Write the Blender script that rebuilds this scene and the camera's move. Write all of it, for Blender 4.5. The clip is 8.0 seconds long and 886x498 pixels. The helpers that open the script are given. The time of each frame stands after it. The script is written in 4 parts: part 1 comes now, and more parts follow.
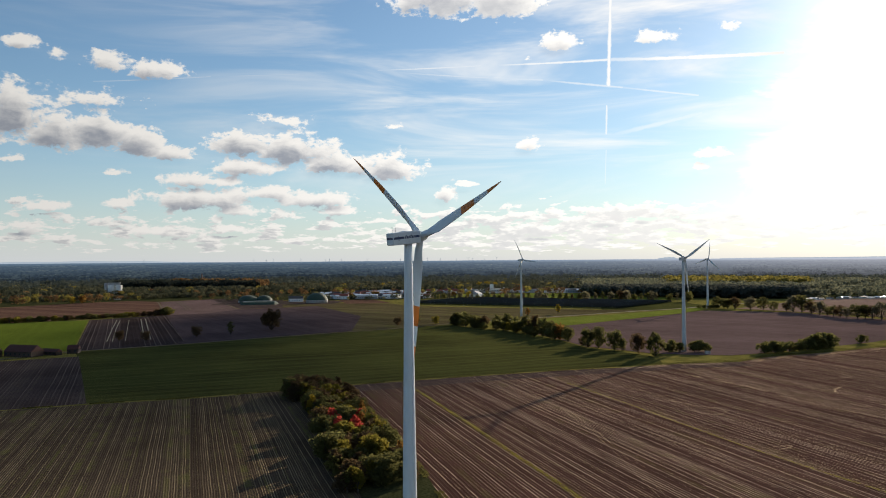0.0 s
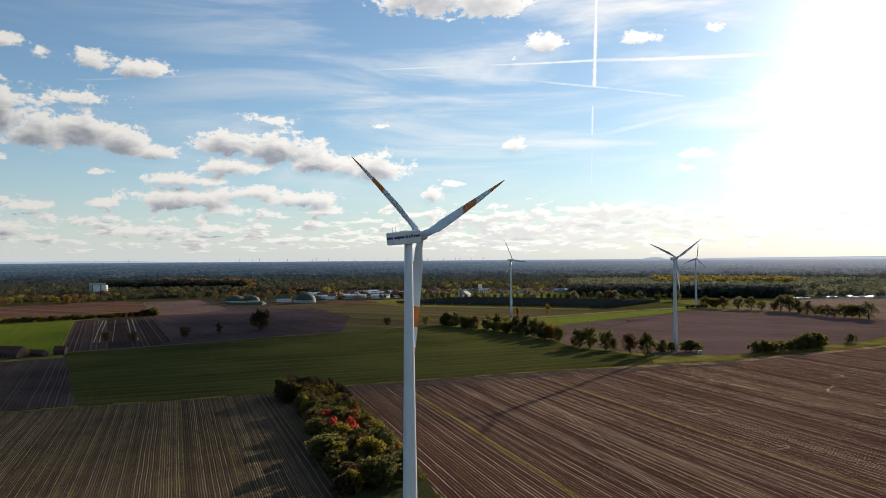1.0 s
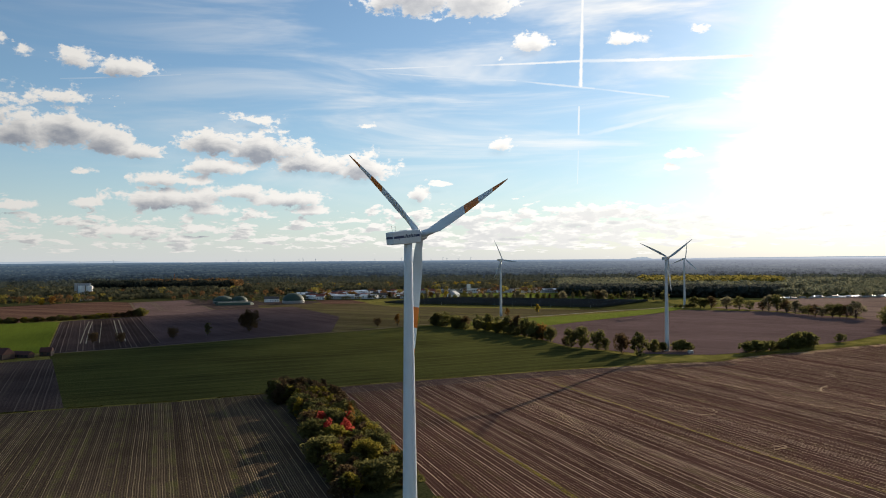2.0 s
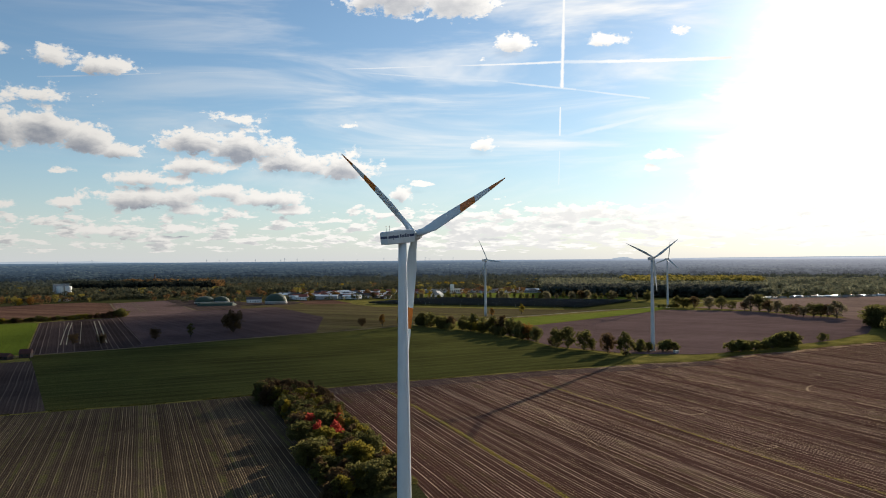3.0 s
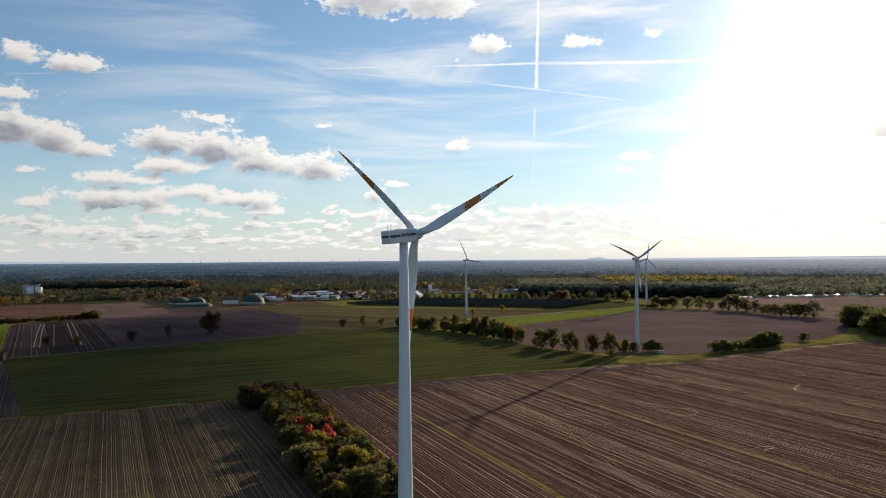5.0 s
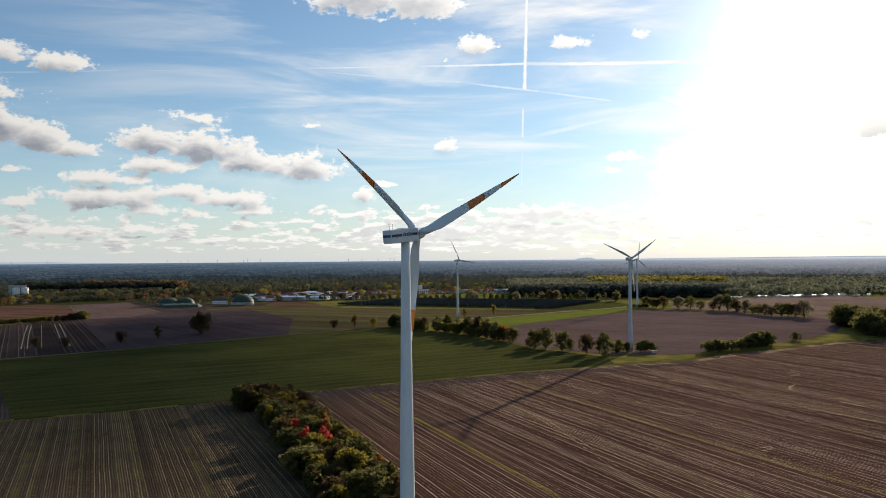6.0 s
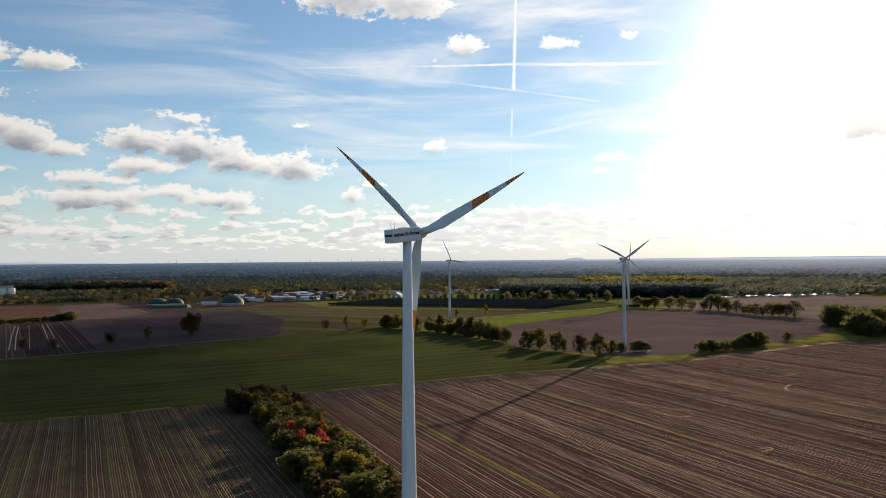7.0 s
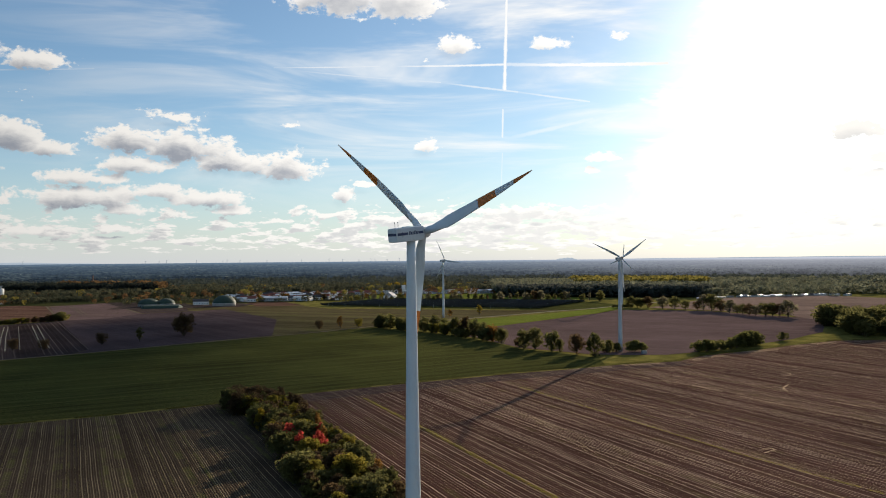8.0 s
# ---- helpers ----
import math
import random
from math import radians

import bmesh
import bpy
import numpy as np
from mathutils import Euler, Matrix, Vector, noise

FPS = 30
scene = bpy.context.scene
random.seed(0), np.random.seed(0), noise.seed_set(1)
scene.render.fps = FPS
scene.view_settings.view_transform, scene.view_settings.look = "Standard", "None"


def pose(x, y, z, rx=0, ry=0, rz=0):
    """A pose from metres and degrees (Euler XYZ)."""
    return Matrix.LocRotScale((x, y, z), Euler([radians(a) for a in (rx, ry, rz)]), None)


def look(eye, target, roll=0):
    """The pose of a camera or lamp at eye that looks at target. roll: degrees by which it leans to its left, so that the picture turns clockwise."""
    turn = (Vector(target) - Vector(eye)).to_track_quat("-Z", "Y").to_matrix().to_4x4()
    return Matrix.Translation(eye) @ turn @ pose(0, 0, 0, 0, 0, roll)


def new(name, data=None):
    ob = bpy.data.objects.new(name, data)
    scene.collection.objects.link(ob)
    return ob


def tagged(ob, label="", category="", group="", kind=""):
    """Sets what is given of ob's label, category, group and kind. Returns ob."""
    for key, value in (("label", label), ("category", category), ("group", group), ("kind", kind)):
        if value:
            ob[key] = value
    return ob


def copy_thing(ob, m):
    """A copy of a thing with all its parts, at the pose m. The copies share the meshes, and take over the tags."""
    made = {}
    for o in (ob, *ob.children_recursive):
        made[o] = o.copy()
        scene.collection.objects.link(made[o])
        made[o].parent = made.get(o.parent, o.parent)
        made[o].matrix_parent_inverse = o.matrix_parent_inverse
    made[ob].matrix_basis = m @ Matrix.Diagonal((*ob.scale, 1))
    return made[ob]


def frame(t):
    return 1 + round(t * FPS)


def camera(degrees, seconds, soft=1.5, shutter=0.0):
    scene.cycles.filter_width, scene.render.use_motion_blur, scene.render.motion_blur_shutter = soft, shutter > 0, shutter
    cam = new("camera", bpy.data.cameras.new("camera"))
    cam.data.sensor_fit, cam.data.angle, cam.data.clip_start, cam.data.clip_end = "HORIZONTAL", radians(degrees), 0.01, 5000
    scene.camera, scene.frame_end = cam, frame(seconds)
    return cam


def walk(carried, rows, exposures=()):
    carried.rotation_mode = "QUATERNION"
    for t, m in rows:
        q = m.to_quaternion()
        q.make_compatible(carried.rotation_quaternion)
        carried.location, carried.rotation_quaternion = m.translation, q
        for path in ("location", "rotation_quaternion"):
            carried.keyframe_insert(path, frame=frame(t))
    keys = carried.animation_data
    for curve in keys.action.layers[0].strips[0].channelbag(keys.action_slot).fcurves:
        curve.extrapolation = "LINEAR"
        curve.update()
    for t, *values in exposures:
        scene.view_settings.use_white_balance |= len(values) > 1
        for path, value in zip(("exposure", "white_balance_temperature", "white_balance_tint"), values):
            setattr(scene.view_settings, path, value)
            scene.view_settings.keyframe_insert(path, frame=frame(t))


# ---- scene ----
cam = camera(60.5, 8.0, soft=1.0)
PATH = [
    (0.0, look((0.000, 0.000, 72.291), (0.000, 99.988, 73.814), -0.43)),
    (0.5, look((-2.011, 1.369, 72.300), (-0.982, 101.352, 73.808), -0.44)),
    (1.0, look((-3.988, 2.791, 72.305), (-2.214, 102.764, 73.802), -0.44)),
    (1.5, look((-5.905, 4.263, 72.307), (-3.392, 104.220, 73.797), -0.45)),
    (3.0, look((-11.166, 8.320, 72.292), (-5.257, 108.134, 73.779), -0.47)),
    (3.5, look((-13.004, 9.730, 72.280), (-6.023, 109.475, 73.770), -0.47)),
    (4.0, look((-14.739, 11.214, 72.264), (-6.910, 110.896, 73.759), -0.48)),
    (4.5, look((-16.465, 12.788, 72.244), (-7.946, 112.413, 73.746), -0.48)),
    (6.0, look((-21.557, 17.715, 72.164), (-10.834, 117.127, 73.686), -0.50)),
    (6.5, look((-23.100, 19.401, 72.130), (-11.621, 118.729, 73.658), -0.51)),
    (7.0, look((-24.630, 21.255, 72.093), (-12.485, 120.503, 73.626), -0.51)),
    (7.5, look((-26.104, 23.106, 72.052), (-13.360, 122.279, 73.588), -0.52)),
    (8.0, look((-27.627, 24.926, 72.007), (-14.304, 124.023, 73.544), -0.53)),
]
walk(cam, PATH, [(0.0, 0.5), (8.0, 0.5)])

# ---- light: low afternoon sun ahead and to one side, blue sky with broken cloud ----
SUN_AZ, SUN_EL = 34.3, 14.2
SUN_DIR = Vector((math.sin(radians(SUN_AZ)) * math.cos(radians(SUN_EL)),
                  math.cos(radians(SUN_AZ)) * math.cos(radians(SUN_EL)), math.sin(radians(SUN_EL))))
sun = new("sun", bpy.data.lights.new("sun", "SUN"))
sun.data.energy, sun.data.angle, sun.data.color = 5.0, radians(0.6), (1.0, 0.84, 0.64)
sun.matrix_world = look((0, 0, 300), Vector((0, 0, 300)) - SUN_DIR)


class Graph:
    """Short forms for building a node tree."""

    def __init__(self, tree):
        self.tree, self.nodes, self.links = tree, tree.nodes, tree.links
        self.nodes.clear()

    def node(self, kind, **props):
        n = self.nodes.new(kind)
        for key, value in props.items():
            setattr(n, key, value)
        return n

    def put(self, socket, value):
        if isinstance(value, bpy.types.NodeSocket):
            self.links.new(value, socket)
        elif value is not None:
            socket.default_value = value

    def math(self, op, a, b=None, c=None, clamp=False):
        n = self.node("ShaderNodeMath", operation=op, use_clamp=clamp)
        for i, v in enumerate((a, b, c)):
            self.put(n.inputs[i], v)
        return n.outputs[0]

    def ramp(self, x, lo, hi, a=0.0, b=1.0):
        n = self.node("ShaderNodeMapRange", interpolation_type="SMOOTHSTEP")
        for i, v in enumerate((x, lo, hi, a, b)):
            self.put(n.inputs[i], v)
        return n.outputs[0]

    def mix(self, f, a, b, blend="MIX"):
        n = self.node("ShaderNodeMix", data_type="RGBA", blend_type=blend)
        self.put(n.inputs[0], f)
        for i, v in ((6, a), (7, b)):
            self.put(n.inputs[i], (*v, 1) if isinstance(v, tuple) and len(v) == 3 else v)
        return n.outputs[2]

    def noise(self, vec, scale, detail=4, rough=0.55, dims="3D", w=None, distort=0.0):
        n = self.node("ShaderNodeTexNoise", noise_dimensions=dims)
        if vec is not None:
            self.put(n.inputs["Vector"], vec)
        if w is not None:
            self.put(n.inputs["W"], w)
        self.put(n.inputs["Scale"], scale), self.put(n.inputs["Detail"], detail), self.put(n.inputs["Roughness"], rough)
        self.put(n.inputs["Distortion"], distort)
        return n.outputs["Fac"]

    def xyz(self, x, y, z=0.0):
        n = self.node("ShaderNodeCombineXYZ")
        for i, v in enumerate((x, y, z)):
            self.put(n.inputs[i], v)
        return n.outputs[0]

    def split(self, v):
        n = self.node("ShaderNodeSeparateXYZ")
        self.put(n.inputs[0], v)
        return n.outputs

    def scaled(self, v, s):
        n = self.node("ShaderNodeMapping")
        self.put(n.inputs[0], v)
        n.inputs["Scale"].default_value = s
        return n.outputs[0]


# cumulus lobes: bearing, height, half width, half height (degrees), thickness
HEAPS = [(0.4, 19.0, 4.3, 2.2, 1), (4.5, 18.8, 3.9, 2.0, 1), (-2.2, 18.8, 1.9, 1.1, .8), (-29.3, 9.7, 2.4, 2.2, 1), (-30.9, 9.0, 1.9, 2.0, 1),
         (-27.0, 8.6, 2.4, 1.7, 1), (-24.2, 8.8, 2.7, 1.8, 1), (-22.0, 8.2, 2.2, 1.4, 1), (-19.6, 7.7, 1.7, .8, 1), (-23.5, 13.5, 1.9, .9, .8),
         (-20.7, 13.3, 2.3, .9, .8), (-14.7, 8.5, 2.9, 1.2, 1), (-11.1, 8.1, 3.5, 1.5, 1), (-8.2, 7.3, 2.5, 1.2, 1), (-6.1, 7.0, 1.7, .8, .9), (-3.8, 6.8, 2.5, 1.4, 1)]
PUFFS = [(-29.1, 14.3, 1.2, .6, .7), (-27.0, 13.9, .6, .7, .6), (-24.2, 11.1, 2.2, .7, .45), (-29.5, 6.9, 1.2, .4, .7), (-23.3, 6.2, .7, .3, .7),
         (-11.9, 10.3, 1.7, .5, .5), (-14.3, 6.8, 2.5, .9, .8), (-17.9, 5.8, 2.8, .7, .8), (-17.9, 4.4, 4.1, 1.0, 1), (-14.9, 3.7, 2.1, .6, .9),
         (-13.1, 5.0, 2.9, .7, .8), (-9.2, 4.5, 3.2, .8, .9), (-7.8, 3.8, 1.8, .5, .8), (-27.8, 3.8, 1.6, .5, .9), (-23.1, 4.1, 1.2, .4, .8),
         (.3, 4.9, 1.0, 1.1, .8), (1.8, 5.7, 1.0, .3, .8), (-20.2, 2.2, 2.8, .6, .9), (-28.8, 2.5, 1.4, .5, .9)]
SUNWARD = [(6.7, 8.6, 1.2, .7, .8), (6.5, 14.8, .5, .4, .6), (8.9, 15.8, 1.8, .8, .9), (15.6, 15.7, 1.5, .7, .9), (20.8, 16.0, .7, .4, .5),
           (18.7, 6.5, .6, .4, .7), (19.5, 7.4, 1.3, .6, .8), (22.7, 2.8, .8, .4, .8), (12.2, 3.0, 1.7, .4, .9), (14.9, 3.2, .9, .3, .8),
           (12.4, 2.0, 2.1, .4, .9), (7.5, 2.1, 2.1, .4, .8), (-15.7, 2.4, 1.6, .4, .8), (-3.7, 10.0, .6, .3, .5), (36.5, 8.3, 1.8, 1.0, 1),
           (35.8, 5.8, .5, .4, 1), (37.8, 6.4, 1.0, .5, 1), (37.2, 5.4, 1.1, .4, 1), (37.5, 2.6, .9, .25, .9)]
# contrails: bearing and height at both ends, half width (degrees), strength
TRAILS = [(12.75, 22.0, 12.42, 12.7, .17, 1.0), (12.28, 11.2, 12.22, 9.2, .09, .7), (12.2, 8.0, 12.1, 5.6, .06, .35), (-4.8, 14.1, 3.0, 14.4, .08, .6), (3.0, 14.4, 12.5, 14.45, .11, .75),
          (12.5, 14.45, 24.3, 13.9, .17, 1.0), (-3.9, 14.0, 7.6, 13.25, .09, .45), (7.6, 13.25, 13.4, 12.45, .09, .45), (13.4, 12.45, 18.7, 11.55, .09, .45), (-24.7, 12.3, -17.0, 13.2, .06, .3), (-17.0, 13.2, -10.6, 13.7, .06, .3),
          (12.7, 9.1, 18.9, 10.3, .2, .4)]

world = bpy.data.worlds.new("sky")
scene.world = world
world.use_nodes = True
g = Graph(world.node_tree)
sky = g.node("ShaderNodeTexSky", sky_type="NISHITA", sun_disc=False, sun_elevation=radians(SUN_EL),
             sun_rotation=radians(SUN_AZ), altitude=70, air_density=1.0, dust_density=0.15, ozone_density=3.0)
way = g.node("ShaderNodeTexCoord").outputs["Generated"]
dx, dy, dz = g.split(way)
az = g.math("MULTIPLY", g.math("ARCTAN2", dx, dy), 57.29578)
el = g.math("MULTIPLY", g.math("ARCSINE", dz), 57.29578)
polar = g.xyz(az, el)


def vec(op, a, b=None, c=None):
    n = g.node("ShaderNodeVectorMath", operation=op)
    for i, v in enumerate((a, b, c)):
        g.put(n.inputs[i], v)
    return n.outputs["Value"] if op == "LENGTH" else n.outputs[0]


def cumulus(up, side, deck_up):
    """How thick the cloud is, a little further up and to one side (degrees)."""
    a, e = g.math("ADD", az, side), g.math("ADD", el, up)
    here = g.xyz(a, e)
    billow = g.noise(g.scaled(here, (.55, .95, 1)), 1.0, 6, .6, distort=.3)
    fine = g.noise(g.scaled(here, (2.3, 3.2, 1)), 1.0, 4, .6)
    ragged = g.math("ADD", g.math("MULTIPLY_ADD", billow, 2.2, -1.04), g.math("MULTIPLY_ADD", fine, 1.0, -.5))
    total = None
    for ca, ce, cw, ch, ck in HEAPS + PUFFS + SUNWARD:
        q = vec("MULTIPLY_ADD", here, (1 / cw, 1 / ch, 0), (-ca / cw, -ce / ch, 0))
        d = vec("LENGTH", vec("MAXIMUM", q, vec("MULTIPLY", q, (-1.0, -1.7, 0))))
        d = g.math("MULTIPLY_ADD", d, -ck, ck)
        total = d if total is None else g.math("MAXIMUM", total, d)
    big = g.math("ADD", total, ragged)
    body = g.math("MULTIPLY_ADD", g.math("MULTIPLY_ADD", billow, 1.5, -.75), .8, total)
    # rows of small clouds that close up towards the horizon
    e = g.math("ADD", el, deck_up)
    v = g.math("MULTIPLY", g.math("LOGARITHM", g.math("MAXIMUM", g.math("ADD", e, 1.3), .1), 2.71828), 6.0)
    deck = g.noise(g.xyz(g.math("MULTIPLY", a, .5), v), 1.0, 6, .6, distort=.15)
    deck = g.math("MULTIPLY_ADD", deck, 4.8, -2.36)
    band = g.math("MULTIPLY", g.ramp(e, .1, 1.2), g.ramp(e, 6.4, 2.6))
    bank = g.math("MULTIPLY", g.ramp(a, -6.0, 5.0), g.math("MULTIPLY", g.ramp(a, 25.0, 15.0), g.ramp(e, 5.2, 3.6)))
    deck = g.math("MULTIPLY_ADD", bank, .42, deck)
    return big, body, g.math("ADD", deck, g.math("MULTIPLY_ADD", band, 1.25, -1.25))


big, _, deck = cumulus(0.0, 0.0, 0.0)
_, body_up, deck_up = cumulus(.55, .3, .3)
cover = g.math("MAXIMUM", g.ramp(big, .0, .40), g.math("MULTIPLY", g.ramp(deck, -.02, .30), .94))
grain = g.noise(g.scaled(polar, (.9, 1.5, 1)), 1.0, 5, .6)
thick = g.math("MAXIMUM", g.ramp(body_up, -.02, .85), g.math("MULTIPLY", g.ramp(deck_up, .0, .7), .62))
thick = g.math("MULTIPLY", thick, g.ramp(grain, .3, .7, .82, 1.05))
# cirrus veils
veil = g.noise(g.scaled(polar, (.05, .32, 1)), 1.0, 5, .6, distort=.6)
veil = g.math("MULTIPLY", g.ramp(veil, .40, .76), g.math("MULTIPLY", g.ramp(el, 2, 8), g.ramp(az, -32, 12, .1, .95)))
cover = g.math("MAXIMUM", cover, veil)
wob = g.math("MULTIPLY_ADD", g.noise(g.scaled(polar, (1.3, 1.3, 1)), 1.0, 4, .7), 2.0, .1)
for a0, e0, a1, e1, tw, tk in TRAILS:
    fade = (.45, 1.0) if a1 - a0 > 5 else (1.0, .9)
    la, le = a1 - a0, e1 - e0
    ll = la * la + le * le
    k = g.math("ADD", g.math("MULTIPLY", g.math("SUBTRACT", az, a0), la / ll),
               g.math("MULTIPLY", g.math("SUBTRACT", el, e0), le / ll), clamp=True)
    pu = g.math("SUBTRACT", az, g.math("MULTIPLY_ADD", k, la, a0))
    pv = g.math("SUBTRACT", el, g.math("MULTIPLY_ADD", k, le, e0))
    d = g.math("SQRT", g.math("ADD", g.math("MULTIPLY", pu, pu), g.math("MULTIPLY", pv, pv)))
    d = g.math("DIVIDE", d, g.math("MULTIPLY", wob, tw))
    cover = g.math("MAXIMUM", cover, g.math("MULTIPLY", g.ramp(d, 1.0, .2), g.math("MULTIPLY", g.ramp(k, 0.0, .45, *fade), tk)))
# brightness of hazy air round the sun
dot = g.node("ShaderNodeVectorMath", operation="DOT_PRODUCT")
g.put(dot.inputs[0], way)
dot.inputs[1].default_value = SUN_DIR
off = g.math("MULTIPLY", g.math("ARCCOSINE", g.math("MINIMUM", dot.outputs["Value"], 1.0)), 57.29578)
# thin bright cloud veil round the sun, with a torn edge
torn = g.noise(g.scaled(polar, (.2, .5, 1)), 1.0, 7, .62, distort=.5)
reach = g.math("SUBTRACT", SUN_AZ, g.math("ABSOLUTE", g.math("SUBTRACT", az, SUN_AZ)))
rim = g.math("MULTIPLY_ADD", g.math("MAXIMUM", g.math("SUBTRACT", el, 5.0), 0.0), .55, 21.6)
veiled = g.ramp(g.math("ADD", g.math("SUBTRACT", reach, rim), g.math("MULTIPLY_ADD", torn, 17.0, -9.0)), -2.5, 4.0)
veiled = g.math("MULTIPLY", veiled, g.math("MULTIPLY", g.ramp(el, 1.5, 5.5, .0, 1.0), g.ramp(el, 45.0, 24.0)))
glow = g.math("ADD", g.math("MULTIPLY", g.math("EXPONENT", g.math("MULTIPLY", g.math("POWER", g.math("DIVIDE", off, 7.5), 2.0), -1.0)), .9),
              g.math("MULTIPLY", g.math("EXPONENT", g.math("DIVIDE", off, -19.0)), .36))
glow = g.math("MULTIPLY_ADD", veiled, .7, glow)
air = g.node("ShaderNodeVectorMath", operation="SCALE")
g.put(air.inputs[0], sky.outputs[0])
air.inputs["Scale"].default_value = 0.112
clear = g.mix(1.0, air.outputs[0], (.92, 1.02, 1.04), "MULTIPLY")
clear = g.mix(g.math("MULTIPLY", g.math("EXPONENT", g.math("DIVIDE", g.math("MAXIMUM", el, 0.0), -4.5)), .88), clear, (.60, .63, .68))
lit = g.mix(g.math("MULTIPLY", thick, g.ramp(off, 16.0, 46.0, .4, 1.0)), (1.08, 1.05, 1.0), (.38, .41, .47))
haze = g.node("ShaderNodeVectorMath", operation="SCALE")
haze.inputs[0].default_value = (1.0, .95, .86)
g.put(haze.inputs["Scale"], glow)
clear = g.mix(1.0, clear, haze.outputs[0], "ADD")
dim = g.node("ShaderNodeVectorMath", operation="SCALE")
g.put(dim.inputs[0], lit), g.put(dim.inputs["Scale"], g.math("MULTIPLY", g.ramp(off, 25.0, 70.0, 1.0, .66), g.ramp(off, 5.0, 15.0, .74, 1.0)))
lit = g.mix(.16, dim.outputs[0], haze.outputs[0], "ADD")
colour = g.mix(cover, clear, lit)
back = g.node("ShaderNodeBackground")
g.put(back.inputs[0], colour)
back.inputs[1].default_value = 0.7
g.put(g.node("ShaderNodeOutputWorld").inputs[0], back.outputs[0])


# ---- materials ----
def material(name):
    m = bpy.data.materials.new(name)
    m.use_nodes = True
    return m, Graph(m.node_tree)


def surface(g, colour, rough=.8, bump=None, strength=.3, distance=.05, metal=0.0, spec=.5, fuzz=None):
    b = g.node("ShaderNodeBsdfPrincipled")
    g.put(b.inputs["Base Color"], (*colour, 1) if isinstance(colour, tuple) else colour)
    g.put(b.inputs["Roughness"], rough), g.put(b.inputs["Metallic"], metal), g.put(b.inputs["Specular IOR Level"], spec)
    if bump is not None:
        n = g.node("ShaderNodeBump")
        g.put(n.inputs["Strength"], strength), g.put(n.inputs["Distance"], distance), g.put(n.inputs["Height"], bump)
        g.put(b.inputs["Normal"], n.outputs[0])
    if fuzz is not None:
        weight, tint = fuzz
        b.inputs["Sheen Weight"].default_value, b.inputs["Sheen Roughness"].default_value = weight, .45
        b.inputs["Sheen Tint"].default_value = (*tint, 1)
    g.put(g.node("ShaderNodeOutputMaterial").inputs[0], b.outputs[0])
    return b


def where(g):
    return g.node("ShaderNodeTexCoord").outputs["Object"]


def painted(name, colour, rough=.45, grime=.12, scale=.8, metal=0.0):
    m, g = material(name)
    p = where(g)
    n = g.noise(g.scaled(p, (1, 1, .25)), scale, 6, .65)
    f = g.noise(p, scale * 9, 3)
    dark = tuple(c * (1 - grime * 2.2) for c in colour)
    col = g.mix(g.ramp(n, .4, .75), colour, dark)
    surface(g, col, g.math("MULTIPLY_ADD", f, .2, rough - .1), f, .05, .01, metal)
    return m


def soil(name, base, light, heading, pitch, lines=.5, green=0.0, patch=.02, relief=.5, thin=.27, bands=.5, glint=0.0):
    """Worked or sown ground with rows along a heading (degrees from +y towards +x), about pitch metres apart."""
    m, g = material(name)
    p = where(g)
    x, y, z = g.split(p)
    c, s = math.cos(radians(heading)), math.sin(radians(heading))
    across = g.math("SUBTRACT", g.math("MULTIPLY", x, c), g.math("MULTIPLY", y, s))
    along = g.math("ADD", g.math("MULTIPLY", x, s), g.math("MULTIPLY", y, c))
    drift = g.noise(p, .018, 2)
    across = g.math("ADD", across, g.math("MULTIPLY", drift, 1.0))
    jog = g.noise(p, .22, 3, .6)
    lane = g.math("ADD", g.math("DIVIDE", across, pitch), g.math("MULTIPLY", jog, .35))
    row = g.math("FLOOR", lane)
    each = g.node("ShaderNodeTexWhiteNoise", noise_dimensions="1D")
    g.put(each.inputs["W"], row)
    ridge = g.math("PINGPONG", lane, .5)
    wide = g.noise(None, .16 / pitch, 3, .6, "1D", w=across)
    broken = g.noise(g.xyz(g.math("DIVIDE", across, pitch), g.math("DIVIDE", along, pitch * 26)), 1.0, 5, .7)
    clods = g.noise(p, 1.6, 6, .75)
    blotch = g.noise(p, patch, 4, .65)
    dark = tuple(v * .6 for v in base)
    col = g.mix(g.ramp(blotch, .34, .66), dark, base)
    col = g.mix(g.math("MULTIPLY", g.ramp(wide, .45, .6), bands), col, tuple(v * 1.7 for v in base))
    straw = g.math("MULTIPLY", g.ramp(ridge, thin, min(.49, thin + .13)), g.math("MULTIPLY", g.ramp(broken, .32, .54), g.ramp(each.outputs["Value"], .25, .9, .1, 1.0)))
    col = g.mix(g.math("MULTIPLY", g.ramp(clods, .46, .58), .8), col, tuple(v * .4 for v in base))
    col = g.mix(g.math("MULTIPLY", g.ramp(clods, .42, .32), .5), col, tuple(v * 1.7 for v in base))
    col = g.mix(g.math("MULTIPLY", straw, lines), col, light)
    if green:
        weed = g.math("MULTIPLY", g.ramp(wide, .5, .62), g.ramp(g.noise(p, .06, 5, .75), .42, .62))
        col = g.mix(g.math("MULTIPLY", weed, green), col, (.11, .12, .025))
    height = g.math("ADD", g.math("MULTIPLY", ridge, 1.2), clods)
    surface(g, col, .95, height, min(1.0, relief * 1.2), .2, spec=.0, fuzz=(glint, (1.0, .80, .66)))
    return m


